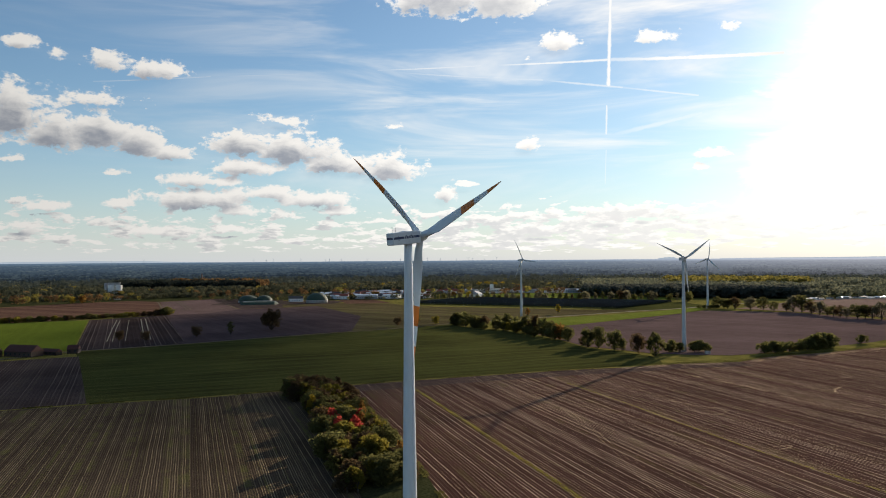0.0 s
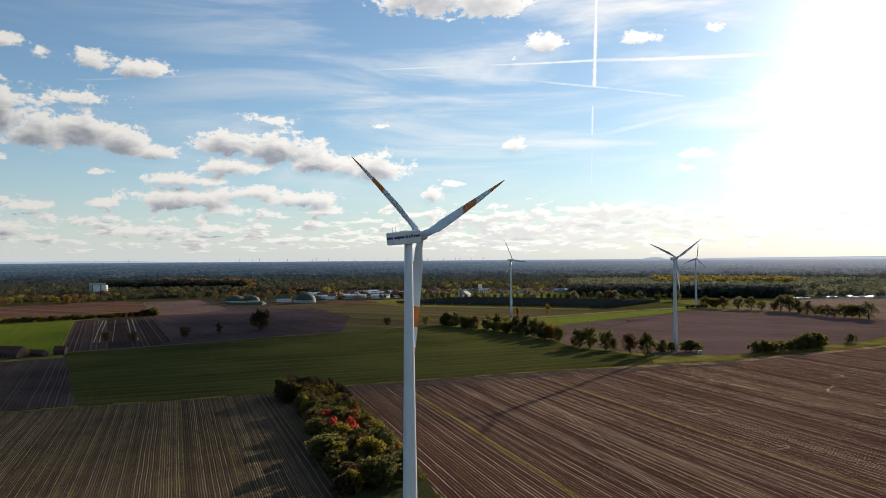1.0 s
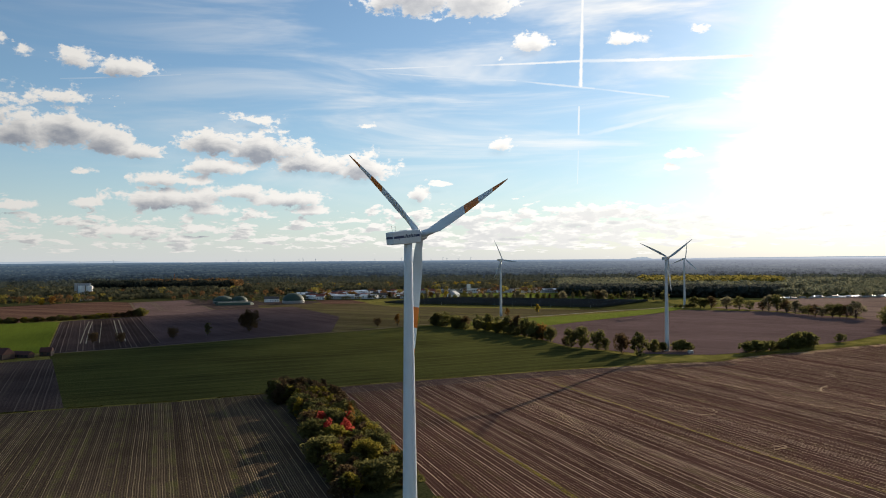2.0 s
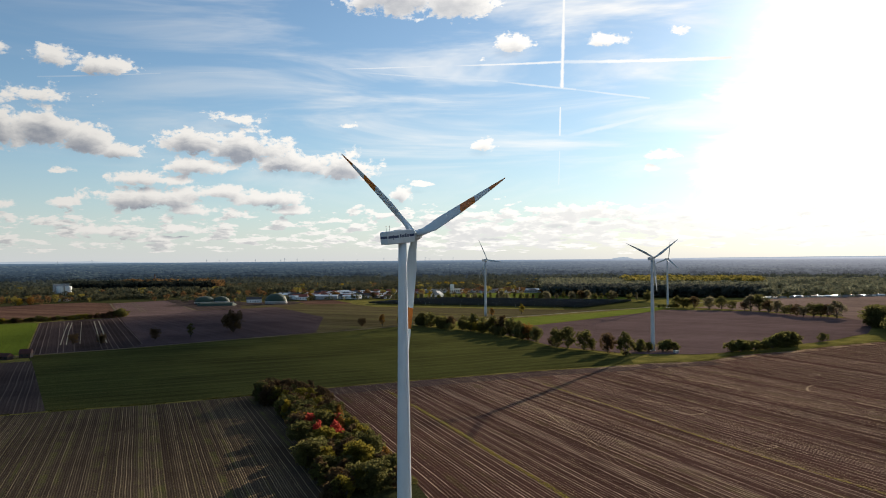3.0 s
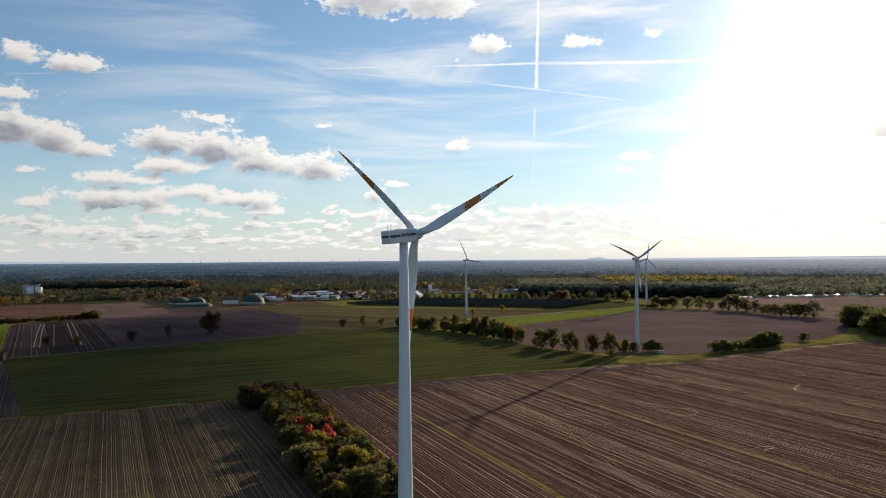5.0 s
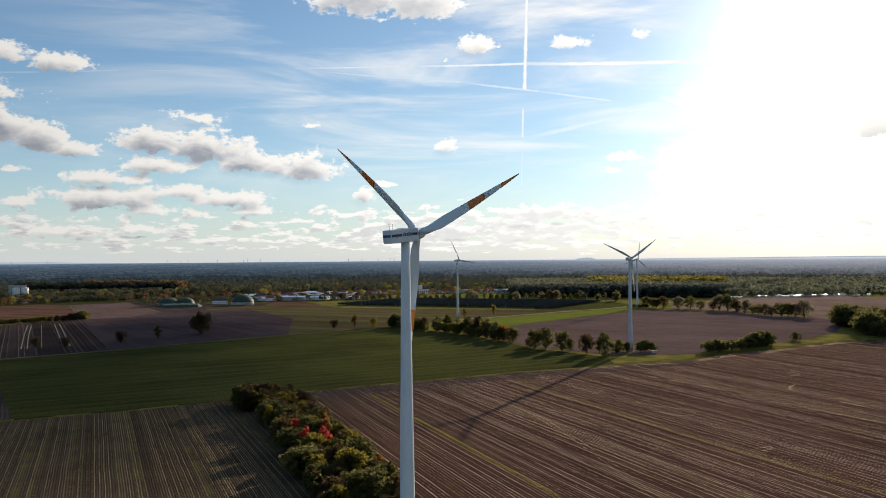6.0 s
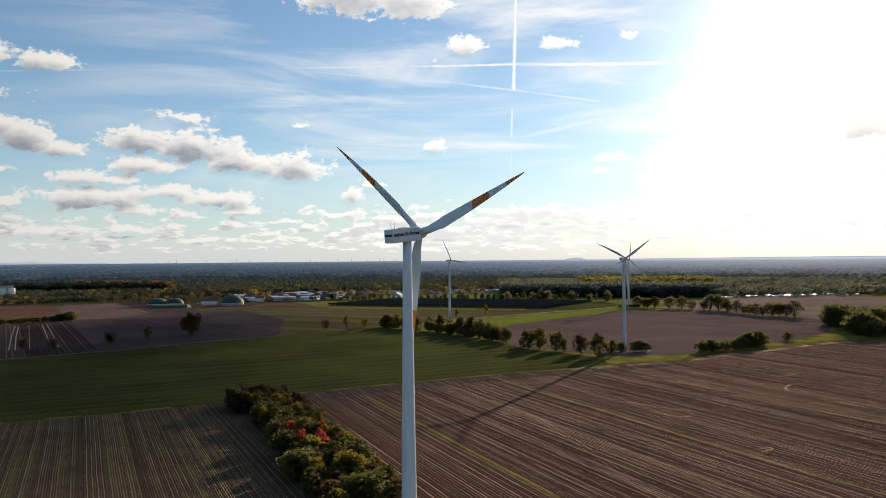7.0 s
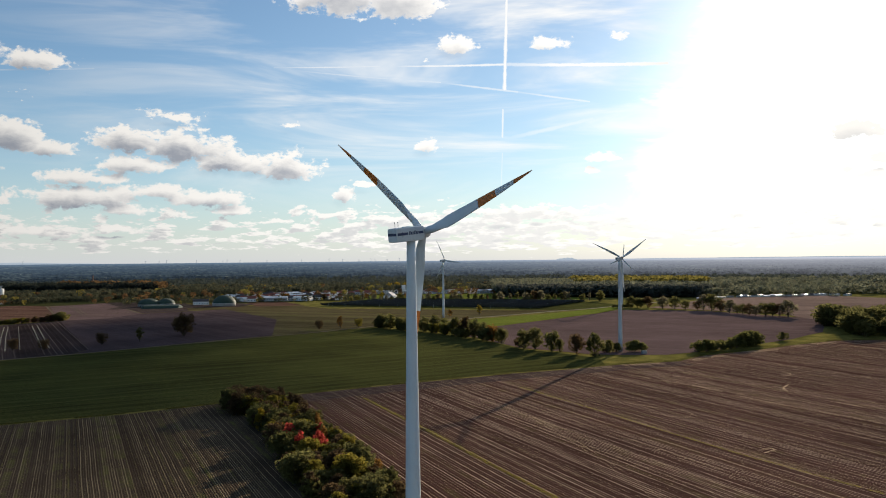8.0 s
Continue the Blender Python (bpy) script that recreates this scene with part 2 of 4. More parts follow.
def turf(name, a, b, heading=0, tracks=.3, scale=.05):
    m, g = material(name)
    p = where(g)
    x, y, z = g.split(p)
    c, s = math.cos(radians(heading)), math.sin(radians(heading))
    across = g.math("SUBTRACT", g.math("MULTIPLY", x, c), g.math("MULTIPLY", y, s))
    across = g.math("ADD", across, g.math("MULTIPLY", g.noise(p, .01, 2), 14))
    rows = g.noise(None, .16, 4, .75, "1D", w=across)
    big = g.noise(p, scale * .25, 4, .6)
    small = g.noise(p, 1.1, 5, .7)
    col = g.mix(g.ramp(big, .32, .68), a, b)
    col = g.mix(g.math("MULTIPLY", g.ramp(rows, .42, .66), tracks), col, tuple(v * 1.5 for v in b))
    line = g.math("MULTIPLY", g.ramp(g.math("PINGPONG", g.math("DIVIDE", across, 9.0), .5), .44, .48), g.ramp(g.noise(p, .05, 4, .7), .4, .55))
    col = g.mix(g.math("MULTIPLY", line, tracks * .8), col, tuple(v * .4 for v in a))
    col = g.mix(g.math("MULTIPLY", g.ramp(small, .44, .62), .7), col, tuple(v * .4 for v in a))
    col = g.mix(g.math("MULTIPLY", g.ramp(small, .44, .28), .45), col, tuple(v * 1.6 for v in b))
    surface(g, col, .9, small, .7, .2, spec=.0, fuzz=(.015, (.62, .66, .20)))
    return m


def foliage(name, a, b, c, woods=False):
    """Leaves: a, b between trees, c on single sprays."""
    m, g = material(name)
    p = where(g)
    geo = g.node("ShaderNodeNewGeometry")
    if woods:
        tree = g.noise(p, .07, 2, .6)
    else:
        tree = g.node("ShaderNodeObjectInfo").outputs["Random"]
    col = g.mix(g.ramp(tree, .25, .75), a, b)
    col = g.mix(g.ramp(geo.outputs["Random Per Island"], .55, 1.0, 0.0, .35 if woods else .7), col, c)
    d, t = g.node("ShaderNodeBsdfDiffuse"), g.node("ShaderNodeBsdfTranslucent")
    g.put(d.inputs[0], col), g.put(t.inputs[0], g.mix(.5, col, tuple(min(1, v * 1.7) for v in c)))
    x = g.node("ShaderNodeMixShader")
    x.inputs[0].default_value = .34 if woods else .62
    g.put(x.inputs[1], d.outputs[0]), g.put(x.inputs[2], t.outputs[0])
    g.put(g.node("ShaderNodeOutputMaterial").inputs[0], x.outputs[0])
    return m


def bark_material():
    m, g = material("bark")
    n = g.noise(g.scaled(where(g), (3, 3, .6)), 2.0, 5, .7)
    surface(g, g.mix(n, (.035, .028, .02), (.11, .09, .07)), .95, n, .6, .05)
    return m


def distance_material():
    """Far wooded plain under blue air, the haze put in as distance-graded emission."""
    m, g = material("far_plain_haze_glow")
    p = where(g)
    x, y, z = g.split(p)
    turn = g.math("ARCTAN2", x, y)
    flat = g.math("SQRT", g.math("ADD", g.math("MULTIPLY", x, x), g.math("MULTIPLY", y, y)))
    dip = g.math("DIVIDE", g.math("SUBTRACT", 72.0, z), flat)
    belt = g.noise(g.xyz(g.math("MULTIPLY", turn, 22.0), g.math("MULTIPLY", dip, 420.0)), 1.0, 5, .65)
    crowns = g.noise(g.xyz(g.math("MULTIPLY", turn, 190.0), g.math("MULTIPLY", dip, 620.0)), 1.0, 4, .65)
    fleck = g.noise(g.xyz(g.math("MULTIPLY", turn, 260.0), g.math("MULTIPLY", dip, 1100.0)), 1.0, 3, .6)
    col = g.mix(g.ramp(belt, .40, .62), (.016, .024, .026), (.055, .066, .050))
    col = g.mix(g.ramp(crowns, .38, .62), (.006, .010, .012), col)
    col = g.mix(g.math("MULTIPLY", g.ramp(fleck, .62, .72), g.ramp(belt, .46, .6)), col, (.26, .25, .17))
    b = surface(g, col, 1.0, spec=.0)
    # haze glow, brighter and greyer towards the sun
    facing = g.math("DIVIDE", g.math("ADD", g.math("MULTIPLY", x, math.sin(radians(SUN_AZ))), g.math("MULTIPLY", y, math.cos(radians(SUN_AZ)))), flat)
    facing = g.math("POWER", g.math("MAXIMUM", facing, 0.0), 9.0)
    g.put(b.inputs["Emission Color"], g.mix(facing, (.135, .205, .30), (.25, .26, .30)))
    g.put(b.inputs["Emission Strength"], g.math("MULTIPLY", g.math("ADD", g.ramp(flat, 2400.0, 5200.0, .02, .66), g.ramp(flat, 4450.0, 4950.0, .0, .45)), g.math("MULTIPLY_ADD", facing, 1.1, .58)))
    return m


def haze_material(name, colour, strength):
    """Land so far off that only lit air is seen, put in as emission."""
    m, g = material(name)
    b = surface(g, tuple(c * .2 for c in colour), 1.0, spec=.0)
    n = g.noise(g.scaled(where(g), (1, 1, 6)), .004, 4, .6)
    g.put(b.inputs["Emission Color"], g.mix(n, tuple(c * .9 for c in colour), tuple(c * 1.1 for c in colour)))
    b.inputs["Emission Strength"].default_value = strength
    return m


ROWS = 163.5
M = {
    "paint": painted("turbine_paint", (.62, .69, .74), .4, .06, .35),
    "orange": painted("signal_orange", (.62, .18, .025), .45, .1, .5),
    "navy": painted("navy_paint", (.03, .05, .13), .4, .05, 1),
    "grey": painted("grey_metal", (.25, .27, .28), .4, .15, 2, .6),
    "greypaint": painted("far_turbine_paint", (.52, .55, .57), .45, .08, .3),
    "stubble": soil("stubble_soil", (.088, .045, .036), (.66, .50, .37), ROWS, 1.35, 1.0, .2, .012, .5, .34, .22, .006),
    "headland": soil("headland_soil", (.080, .053, .048), (.44, .35, .29), 67, 1.5, .6, .1, .02, .5, .36, .25, .006),
    "dull": soil("dull_soil", (.080, .060, .055), (.15, .118, .10), 157, 2.0, .7, .1, .015, .5, .3, .2),
    "pale_field": soil("pale_ploughed_soil", (.25, .175, .145), (.31, .225, .185), 120, 5, .4, 0, .006, .5, .27, .2, .012),
    "stubble_left": soil("old_stubble", (.086, .063, .045), (.36, .29, .17), ROWS - 2, .8, .62, .45, .015, .5, .27, .22),
    "plough": soil("ploughed_soil", (.145, .098, .096), (.205, .148, .138), 128, 2.2, .5, 0, .008, .5, .27, .18, .012),
    "plough_dark": soil("dark_ploughed_soil", (.10, .073, .075), (.14, .105, .105), 150, 2.5, .35, 0, .008, .5, .27, .15),
    "stripes": soil("striped_seedbed", (.056, .042, .040), (.20, .155, .135), 157, 4.2, .8, 0, .01, .5, .36),
    "clay": soil("reddish_field", (.13, .075, .055), (.18, .11, .08), 120, 5, .4, 0, .006),
    "olive": soil("olive_fallow", (.115, .094, .048), (.165, .135, .065), 120, 6, .5, .5, .006),
    "crop": turf("winter_crop", (.032, .034, .013), (.071, .073, .023), 67, .7),
    "crop_bright": turf("bright_crop", (.075, .105, .014), (.10, .135, .018), 157, .2),
    "meadow": turf("meadow_grass", (.12, .15, .026), (.165, .19, .034), 60, .3),
    "verge": turf("verge_grass", (.10, .095, .026), (.23, .195, .055), 40, .1, .25),
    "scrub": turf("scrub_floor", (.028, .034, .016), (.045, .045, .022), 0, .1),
    "track": soil("sandy_track", (.17, .14, .10), (.24, .20, .145), 45, 1.4, .5, .3, .05, .3),
    "lane": soil("pale_lane", (.34, .31, .24), (.42, .38, .30), 52, 1.8, .4, 0, .05, .2),
    "bark": bark_material(),
    "leaf_green": foliage("leaf_green", (.060, .066, .026), (.100, .100, .036), (.15, .14, .046)),
    "leaf_olive": foliage("leaf_olive", (.075, .075, .016), (.12, .105, .020), (.19, .155, .028)),
    "leaf_dark": foliage("leaf_dark", (.052, .060, .025), (.085, .086, .034), (.125, .115, .04)),
    "leaf_yellow": foliage("leaf_yellow", (.16, .13, .02), (.22, .16, .02), (.30, .22, .03)),
    "leaf_orange": foliage("leaf_orange", (.13, .07, .025), (.16, .09, .03), (.22, .12, .03)),
    "leaf_brown": foliage("leaf_brown", (.055, .041, .025), (.078, .054, .030), (.10, .068, .034)),
    "leaf_red": foliage("leaf_red", (.24, .032, .030), (.31, .045, .04), (.42, .085, .06)),
    # lighter grey-green leaves, standing in for haze over the further trees
    "leaf_haze_lift": foliage("leaf_haze_lift_green", (.085, .084, .058), (.12, .112, .072), (.17, .148, .085)),
    "woods": foliage("woods_leaves", (.026, .038, .032), (.082, .088, .056), (.11, .105, .06), True),
    "woods_warm": foliage("woods_autumn", (.12, .11, .038), (.24, .20, .05), (.28, .23, .055), True),
    "woods_rust": foliage("woods_rust", (.085, .058, .034), (.17, .095, .045), (.20, .12, .05), True),
    # darker copy of the woods leaves, painting the backlit front's shade
    "woods_shade_front": foliage("shaded_woods", (.050, .064, .062), (.082, .094, .080), (.10, .10, .08), True),
    # woods colour raised to stand in for hazy air on the sunward side
    "woods_haze_lift": foliage("haze_lift_woods", (.075, .096, .080), (.185, .19, .12), (.21, .205, .13), True),
    # leaf colours shifted to blue in place of distant air
    "woods_air_blue": foliage("air_blue_woods", (.018, .029, .032), (.060, .072, .064), (.075, .085, .07), True),
    # darkest copy, with the shade of the wood's near side in its colour
    "woods_shade_block": foliage("deep_shade_woods", (.016, .022, .021), (.030, .036, .030), (.04, .045, .035), True),
    "cloud": painted("cloud_white", (.85, .85, .86), 1.0, .03, .01),
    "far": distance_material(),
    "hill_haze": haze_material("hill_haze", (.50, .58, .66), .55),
    "mast_haze": haze_material("mast_haze", (.42, .48, .54), .4),
}


# ---- building blocks ----
def link_mesh(name, verts, faces, mat, parent=None, label="", smooth=False):
    me = bpy.data.meshes.new(name)
    me.from_pydata([tuple(v) for v in verts], [], faces)
    if smooth:
        me.shade_smooth()
    me.materials.append(mat)
    ob = new(name, me)
    ob.parent = parent
    return tagged(ob, label)


def part(name, bm, mat, parent, label="", smooth=False):
    me = bpy.data.meshes.new(name)
    bm.normal_update()
    bm.to_mesh(me)
    bm.free()
    if smooth:
        me.shade_smooth()
    me.materials.append(mat)
    ob = new(name, me)
    ob.parent = parent
    return tagged(ob, label)


def thing(name, m, label, category, group="", kind=""):
    ob = new(name)
    ob.matrix_basis = m
    ob.empty_display_size = .5
    return tagged(ob, label, category, group, kind)


def lathe(profile, sides=24, cap=True):
    """A turned body: profile of (radius, height)."""
    bm = bmesh.new()
    rings = [[bm.verts.new((r * math.cos(2 * math.pi * i / sides), r * math.sin(2 * math.pi * i / sides), z)) for i in range(sides)]
             for r, z in profile]
    for a, b in zip(rings, rings[1:]):
        for i in range(sides):
            j = (i + 1) % sides
            bm.faces.new((a[i], a[j], b[j], b[i]))
    if cap:
        bm.faces.new(rings[0][::-1]), bm.faces.new(rings[-1])
    return bm


def loft(rings, first=True, last=True):
    bm = bmesh.new()
    rows = [[bm.verts.new(v) for v in ring] for ring in rings]
    n = len(rows[0])
    for a, b in zip(rows, rows[1:]):
        for i in range(n):
            j = (i + 1) % n
            bm.faces.new((a[i], a[j], b[j], b[i]))
    if first:
        bm.faces.new(rows[0][::-1])
    if last:
        bm.faces.new(rows[-1])
    bmesh.ops.recalc_face_normals(bm, faces=bm.faces)
    return bm


def box(x0, x1, y0, y1, z0, z1, bevel=0.0):
    bm = bmesh.new()
    bmesh.ops.create_cube(bm, size=1, matrix=Matrix.LocRotScale(((x0 + x1) / 2, (y0 + y1) / 2, (z0 + z1) / 2), None, (x1 - x0, y1 - y0, z1 - z0)))
    if bevel:
        bmesh.ops.bevel(bm, geom=bm.edges[:], offset=bevel, segments=2, affect="EDGES")
    return bm


# ---- ground and fields ----
def ground_sheet():
    """One flat sheet, finer near the middle."""
    rings = [0, 60, 150, 300, 500, 800, 1200, 1700, 2300, 3000]
    verts, faces, n = [(0, 0, 0)], [], 72
    for r in rings[1:]:
        verts += [(r * math.sin(2 * math.pi * i / n), r * math.cos(2 * math.pi * i / n), 0) for i in range(n)]
    faces += [(0, 1 + (i + 1) % n, 1 + i) for i in range(n)]
    for k in range(len(rings) - 2):
        a, b = 1 + k * n, 1 + (k + 1) * n
        faces += [(a + i, a + (i + 1) % n, b + (i + 1) % n, b + i) for i in range(n)]
    return tagged(link_mesh("ground", verts, faces, M["verge"]), "grassy verge and meadow ground between the fields", "ground", kind="structure")


RISE = [(2990, -.4), (3400, 14), (3850, 32), (4300, 50), (4700, 65), (4850, 70.5)]


def backdrop():
    """The wooded plain from three kilometres out, raised to meet the sky at the camera's eye level, with low hills on
    the rim.
    """
    n, verts, faces = 720, [], []
    for r, z in RISE:
        for i in range(n):
            a = 2 * math.pi * i / n
            rise = 0.0
            if r > 4800:
                rise = 1.2 + .8 * noise.noise((a * 9, 0, 0))
            verts.append((r * math.sin(a), r * math.cos(a), z + rise))
    for k in range(len(RISE) - 1):
        a, b = k * n, (k + 1) * n
        faces += [(a + i, a + (i + 1) % n, b + (i + 1) % n, b + i) for i in range(n)]
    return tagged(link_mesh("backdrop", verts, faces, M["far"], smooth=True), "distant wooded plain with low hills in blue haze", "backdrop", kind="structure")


LEVEL = [0.04]


def field(mat, label, corners, name="field"):
    LEVEL[0] += .012
    z = LEVEL[0]
    return tagged(link_mesh(name, [(x, y, z) for x, y in corners], [tuple(range(len(corners)))], M[mat]), label, name, kind="structure")


def ribbon(name, mat, label, line, width):
    LEVEL[0] += .012
    pts = [Vector((x, y, 0)) for x, y in line]
    verts, faces = [], []
    for i, p in enumerate(pts):
        d = (pts[min(i + 1, len(pts) - 1)] - pts[max(i - 1, 0)]).normalized()
        s = Vector((-d.y, d.x, 0)) * width * (.5 + .08 * noise.noise(p * .05))
        verts += [(p + s).to_tuple(), (p - s).to_tuple()]
    verts = [(x, y, LEVEL[0]) for x, y, _ in verts]
    faces = [(2 * i, 2 * i + 1, 2 * i + 3, 2 * i + 2) for i in range(len(pts) - 1)]
    return tagged(link_mesh(name, verts, faces, M[mat]), label, name, kind="structure")


def cloud(x, y, z, wide, deep, seed, label):
    """A flat-based cumulus of billows, far up the sun's way beyond the camera's range, added to lay shade over the
    fields.
    """
    rng = random.Random(seed)
    bm = bmesh.new()
    for i in range(26):
        a, r = rng.uniform(0, 6.283), rng.random() ** .5 * .8
        s = rng.uniform(.22, .4)
        bmesh.ops.create_icosphere(bm, subdivisions=2, radius=1, matrix=Matrix.LocRotScale((wide * r * math.cos(a), deep * r * math.sin(a), 8), None, (wide * s, deep * s, 16)))
    for v in bm.verts:
        v.co += Vector(noise.noise_vector(v.co * .02)) * 12
    t = part("cloud", bm, M["cloud"], None, label, True)
    t.location = (x, y, z)
    t.rotation_euler = (0, 0, radians(15))
    return tagged(t, label, "cloud", kind="structure")


def hills(az0, az1, peak, label):
    """A range on the horizon, pale with emission that stands in for haze."""
    n, verts, faces = 60, [], []
    for i in range(n + 1):
        u = i / n
        a = radians(az0 + (az1 - az0) * u)
        rise = peak * math.sin(math.pi * u) ** .7 * (.75 + .5 * noise.noise((u * 6, 3, 0)) + .12 * noise.noise((u * 30, 3, 0)))
        for r, z in ((4880, 60), (4890, 73 + max(rise, 0)), (4950, 60)):
            verts.append((r * math.sin(a), r * math.cos(a), z))
    for i in range(n):
        for k in (0, 1):
            faces.append((3 * i + k, 3 * i + k + 1, 3 * i + k + 4, 3 * i + k + 3))
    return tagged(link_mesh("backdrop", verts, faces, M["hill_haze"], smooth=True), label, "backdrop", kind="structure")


def far_mast(az, tall, spin, parent):
    """A turbine on the horizon, shrunk to look further off, hardly more than a stroke."""
    r = 4800
    bm = lathe([(1.5, 0), (.9, tall)], 8)
    for k in range(3):
        a = radians(spin + 120 * k)
        tip = Vector((math.sin(a) * tall * .5, 0, tall + math.cos(a) * tall * .5))
        side = Vector((math.cos(a), 0, -math.sin(a))) * .8
        vs = [bm.verts.new(v) for v in (Vector((0, -1, tall)) - side, Vector((0, -1, tall)) + side, tip, tip + Vector((0, .5, 0)))]
        bm.faces.new(vs[:3]), bm.faces.new((vs[0], vs[2], vs[3])), bm.faces.new((vs[1], vs[3], vs[2])), bm.faces.new((vs[0], vs[3], vs[1]))
    ob = part("far_turbine", bm, M["mast_haze"], parent, "tiny hazy wind turbine on the horizon")
    ob.matrix_basis = pose(r * math.sin(radians(az)), r * math.cos(radians(az)), 66, 0, 0, -az)


ground_sheet()
plain = backdrop()
hills(-36, -17, 13, "blue hills on the horizon, pale with haze glow")
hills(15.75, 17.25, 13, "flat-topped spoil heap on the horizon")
hills(20, 46, 6, "faint hills on the horizon, pale with haze glow")
for i, az_far in enumerate((-23.6, -21.5, -14.0, -13.1, -12.6, -10.6, -8.8, -8.5, -7.6, -5.7, -3.2, -1.2, -.2, 1.0, 1.9, 2.2, 3.1, 4.0)):
    far_mast(az_far, 15 + 8 * ((i * 37) % 10) / 10, i * 47, plain)
# unseen clouds past the camera's far limit, placed for their shade on the fields
SHADE = 9000
for x, y, wide, deep, seed in ((-205, 520, 165, 190, 5), (-215, 860, 140, 240, 8), (-84, 392, 74, 84, 11)):
    cloud(x + SUN_DIR.x * SHADE, y + SUN_DIR.y * SHADE, SUN_DIR.z * SHADE, wide, deep, seed, "unseen white flat-based cumulus cloud added to shade the fields")
field("stubble_left", "weedy old stubble field with faint green rows",
      [(-700, 205), (-219, 374), (-184, 388), (-132, 405), (-88, 426), (-66, 375), (-44, 296), (-29, 246), (-25, 233), (90, -150), (-700, -150)])
field("stubble", "brown harvested field with pale straw rows",
      [(-58, 442), (-9, 463), (41, 482), (79, 497), (119, 508), (161, 523), (206, 531), (236, 556), (294, 581), (339, 605), (393, 629),
       (440, 626), (760, 640), (900, -150), (108, -150), (-1, 232), (-5, 251), (-20, 317), (-38, 379)])
field("headland", "greyish turning strip along the stubble field's edge",
      [(-57, 441), (-9, 462), (41, 481), (79, 496), (119, 507), (161, 522), (206, 530), (209, 512), (166, 503), (124, 489), (85, 477), (48, 463), (-2, 443), (-51, 421)])
field("crop", "dark green winter crop field",
      [(-184, 392), (-132, 409), (-88, 430), (-58, 446), (-9, 467), (41, 486), (79, 501), (119, 512), (150, 522), (158, 560), (135, 600),
       (116, 626), (103, 685), (80, 750), (56, 795), (30, 806), (8, 862), (-16, 840), (-51, 808), (-156, 731), (-240, 663), (-300, 620), (-283, 588)])
field("dull", "dull brown field beside the farm", [(-219, 376), (-184, 392), (-283, 590), (-330, 562), (-700, 420), (-700, 209)])
field("crop_bright", "bright green young crop field", [(-537, 919), (-450, 963), (-309, 634), (-353, 606), (-700, 470), (-900, 780)])
field("stripes", "dark seedbed with pale wheel tracks",
      [(-449, 965), (-381, 1046), (-334, 928), (-239, 702), (-240, 667), (-301, 627), (-308, 635)])
field("clay", "reddish brown ploughed field", [(-900, 800), (-537, 926), (-488, 965), (-440, 1018), (-379, 1046), (-518, 1397), (-584, 1442), (-659, 1374), (-731, 1250), (-1200, 1000)])
field("plough", "brown ploughed field with a few tracks", [(-381, 1046), (-334, 1080), (-310, 1161), (-453, 1484), (-520, 1396)])
field("plough_dark", "dark freshly ploughed field",
      [(-381, 1046), (-334, 928), (-239, 702), (-239, 668), (-156, 740), (-95, 786), (-108, 999), (-206, 1234), (-253, 1195), (-310, 1161), (-334, 1080)])
field("olive", "olive brown fallow field",
      [(-253, 1195), (-206, 1234), (-108, 999), (-95, 786), (-51, 818), (-16, 850), (10, 878), (76, 923), (100, 945), (-49, 1205), (-92, 1296), (-220, 1316), (-277, 1306)])
field("plough", "purple brown ploughed field",
      [(104, 690), (118, 632), (136, 612), (160, 580), (191, 570), (214, 567), (240, 577), (318, 620), (366, 648), (396, 674), (430, 700), (480, 770), (522, 850), (500, 919), (463, 1010),
       (373, 1055), (358, 1056), (307, 995), (200, 893), (133, 829), (100, 812), (84, 760)])
field("meadow", "sunlit green meadow strip", [(98, 816), (133, 833), (200, 897), (307, 999), (358, 1060), (396, 1140), (235, 1000), (152, 949), (98, 909), (50, 870), (60, 806)])
field("olive", "brown fallow strip beside the lane", [(104, 947), (155, 976), (243, 1040), (300, 1076), (222, 1084), (-45, 1206)])
field("meadow", "sunlit green meadow before the town", [(10, 1440), (330, 1300), (420, 1356), (405, 1570), (300, 1650), (30, 1630)])
field("pale_field", "wide pale brown field before the woods", [(478, 1012), (512, 940), (530, 916), (515, 870), (516, 842), (640, 820), (1100, 1100), (908, 1236), (868, 1352), (681, 1328), (616, 1290), (500, 1180), (420, 1092)])
field("crop", "meadow beside the solar park", [(300, 1080), (339, 1102), (409, 1161), (392, 1262), (257, 1250), (226, 1088)])
field("scrub", "dark scrubby strip under the hedge", [(-88, 428), (-60, 441), (-38, 379), (-20, 317), (-5, 251), (0, 228), (-24, 228), (-29, 246), (-44, 296), (-66, 375)], "hedge_floor")
ribbon("track", "track", "pale sandy farm track", [(-700, 440), (-335, 572), (-302, 624), (-240, 665), (-156, 733), (-51, 812), (-16, 844), (10, 870), (79, 921)], 4.5)
ribbon("lane", "lane", "pale surfaced country lane", [(79, 921), (155, 972), (243, 1037), (339, 1099), (409, 1157), (500, 1230)], 5.0)


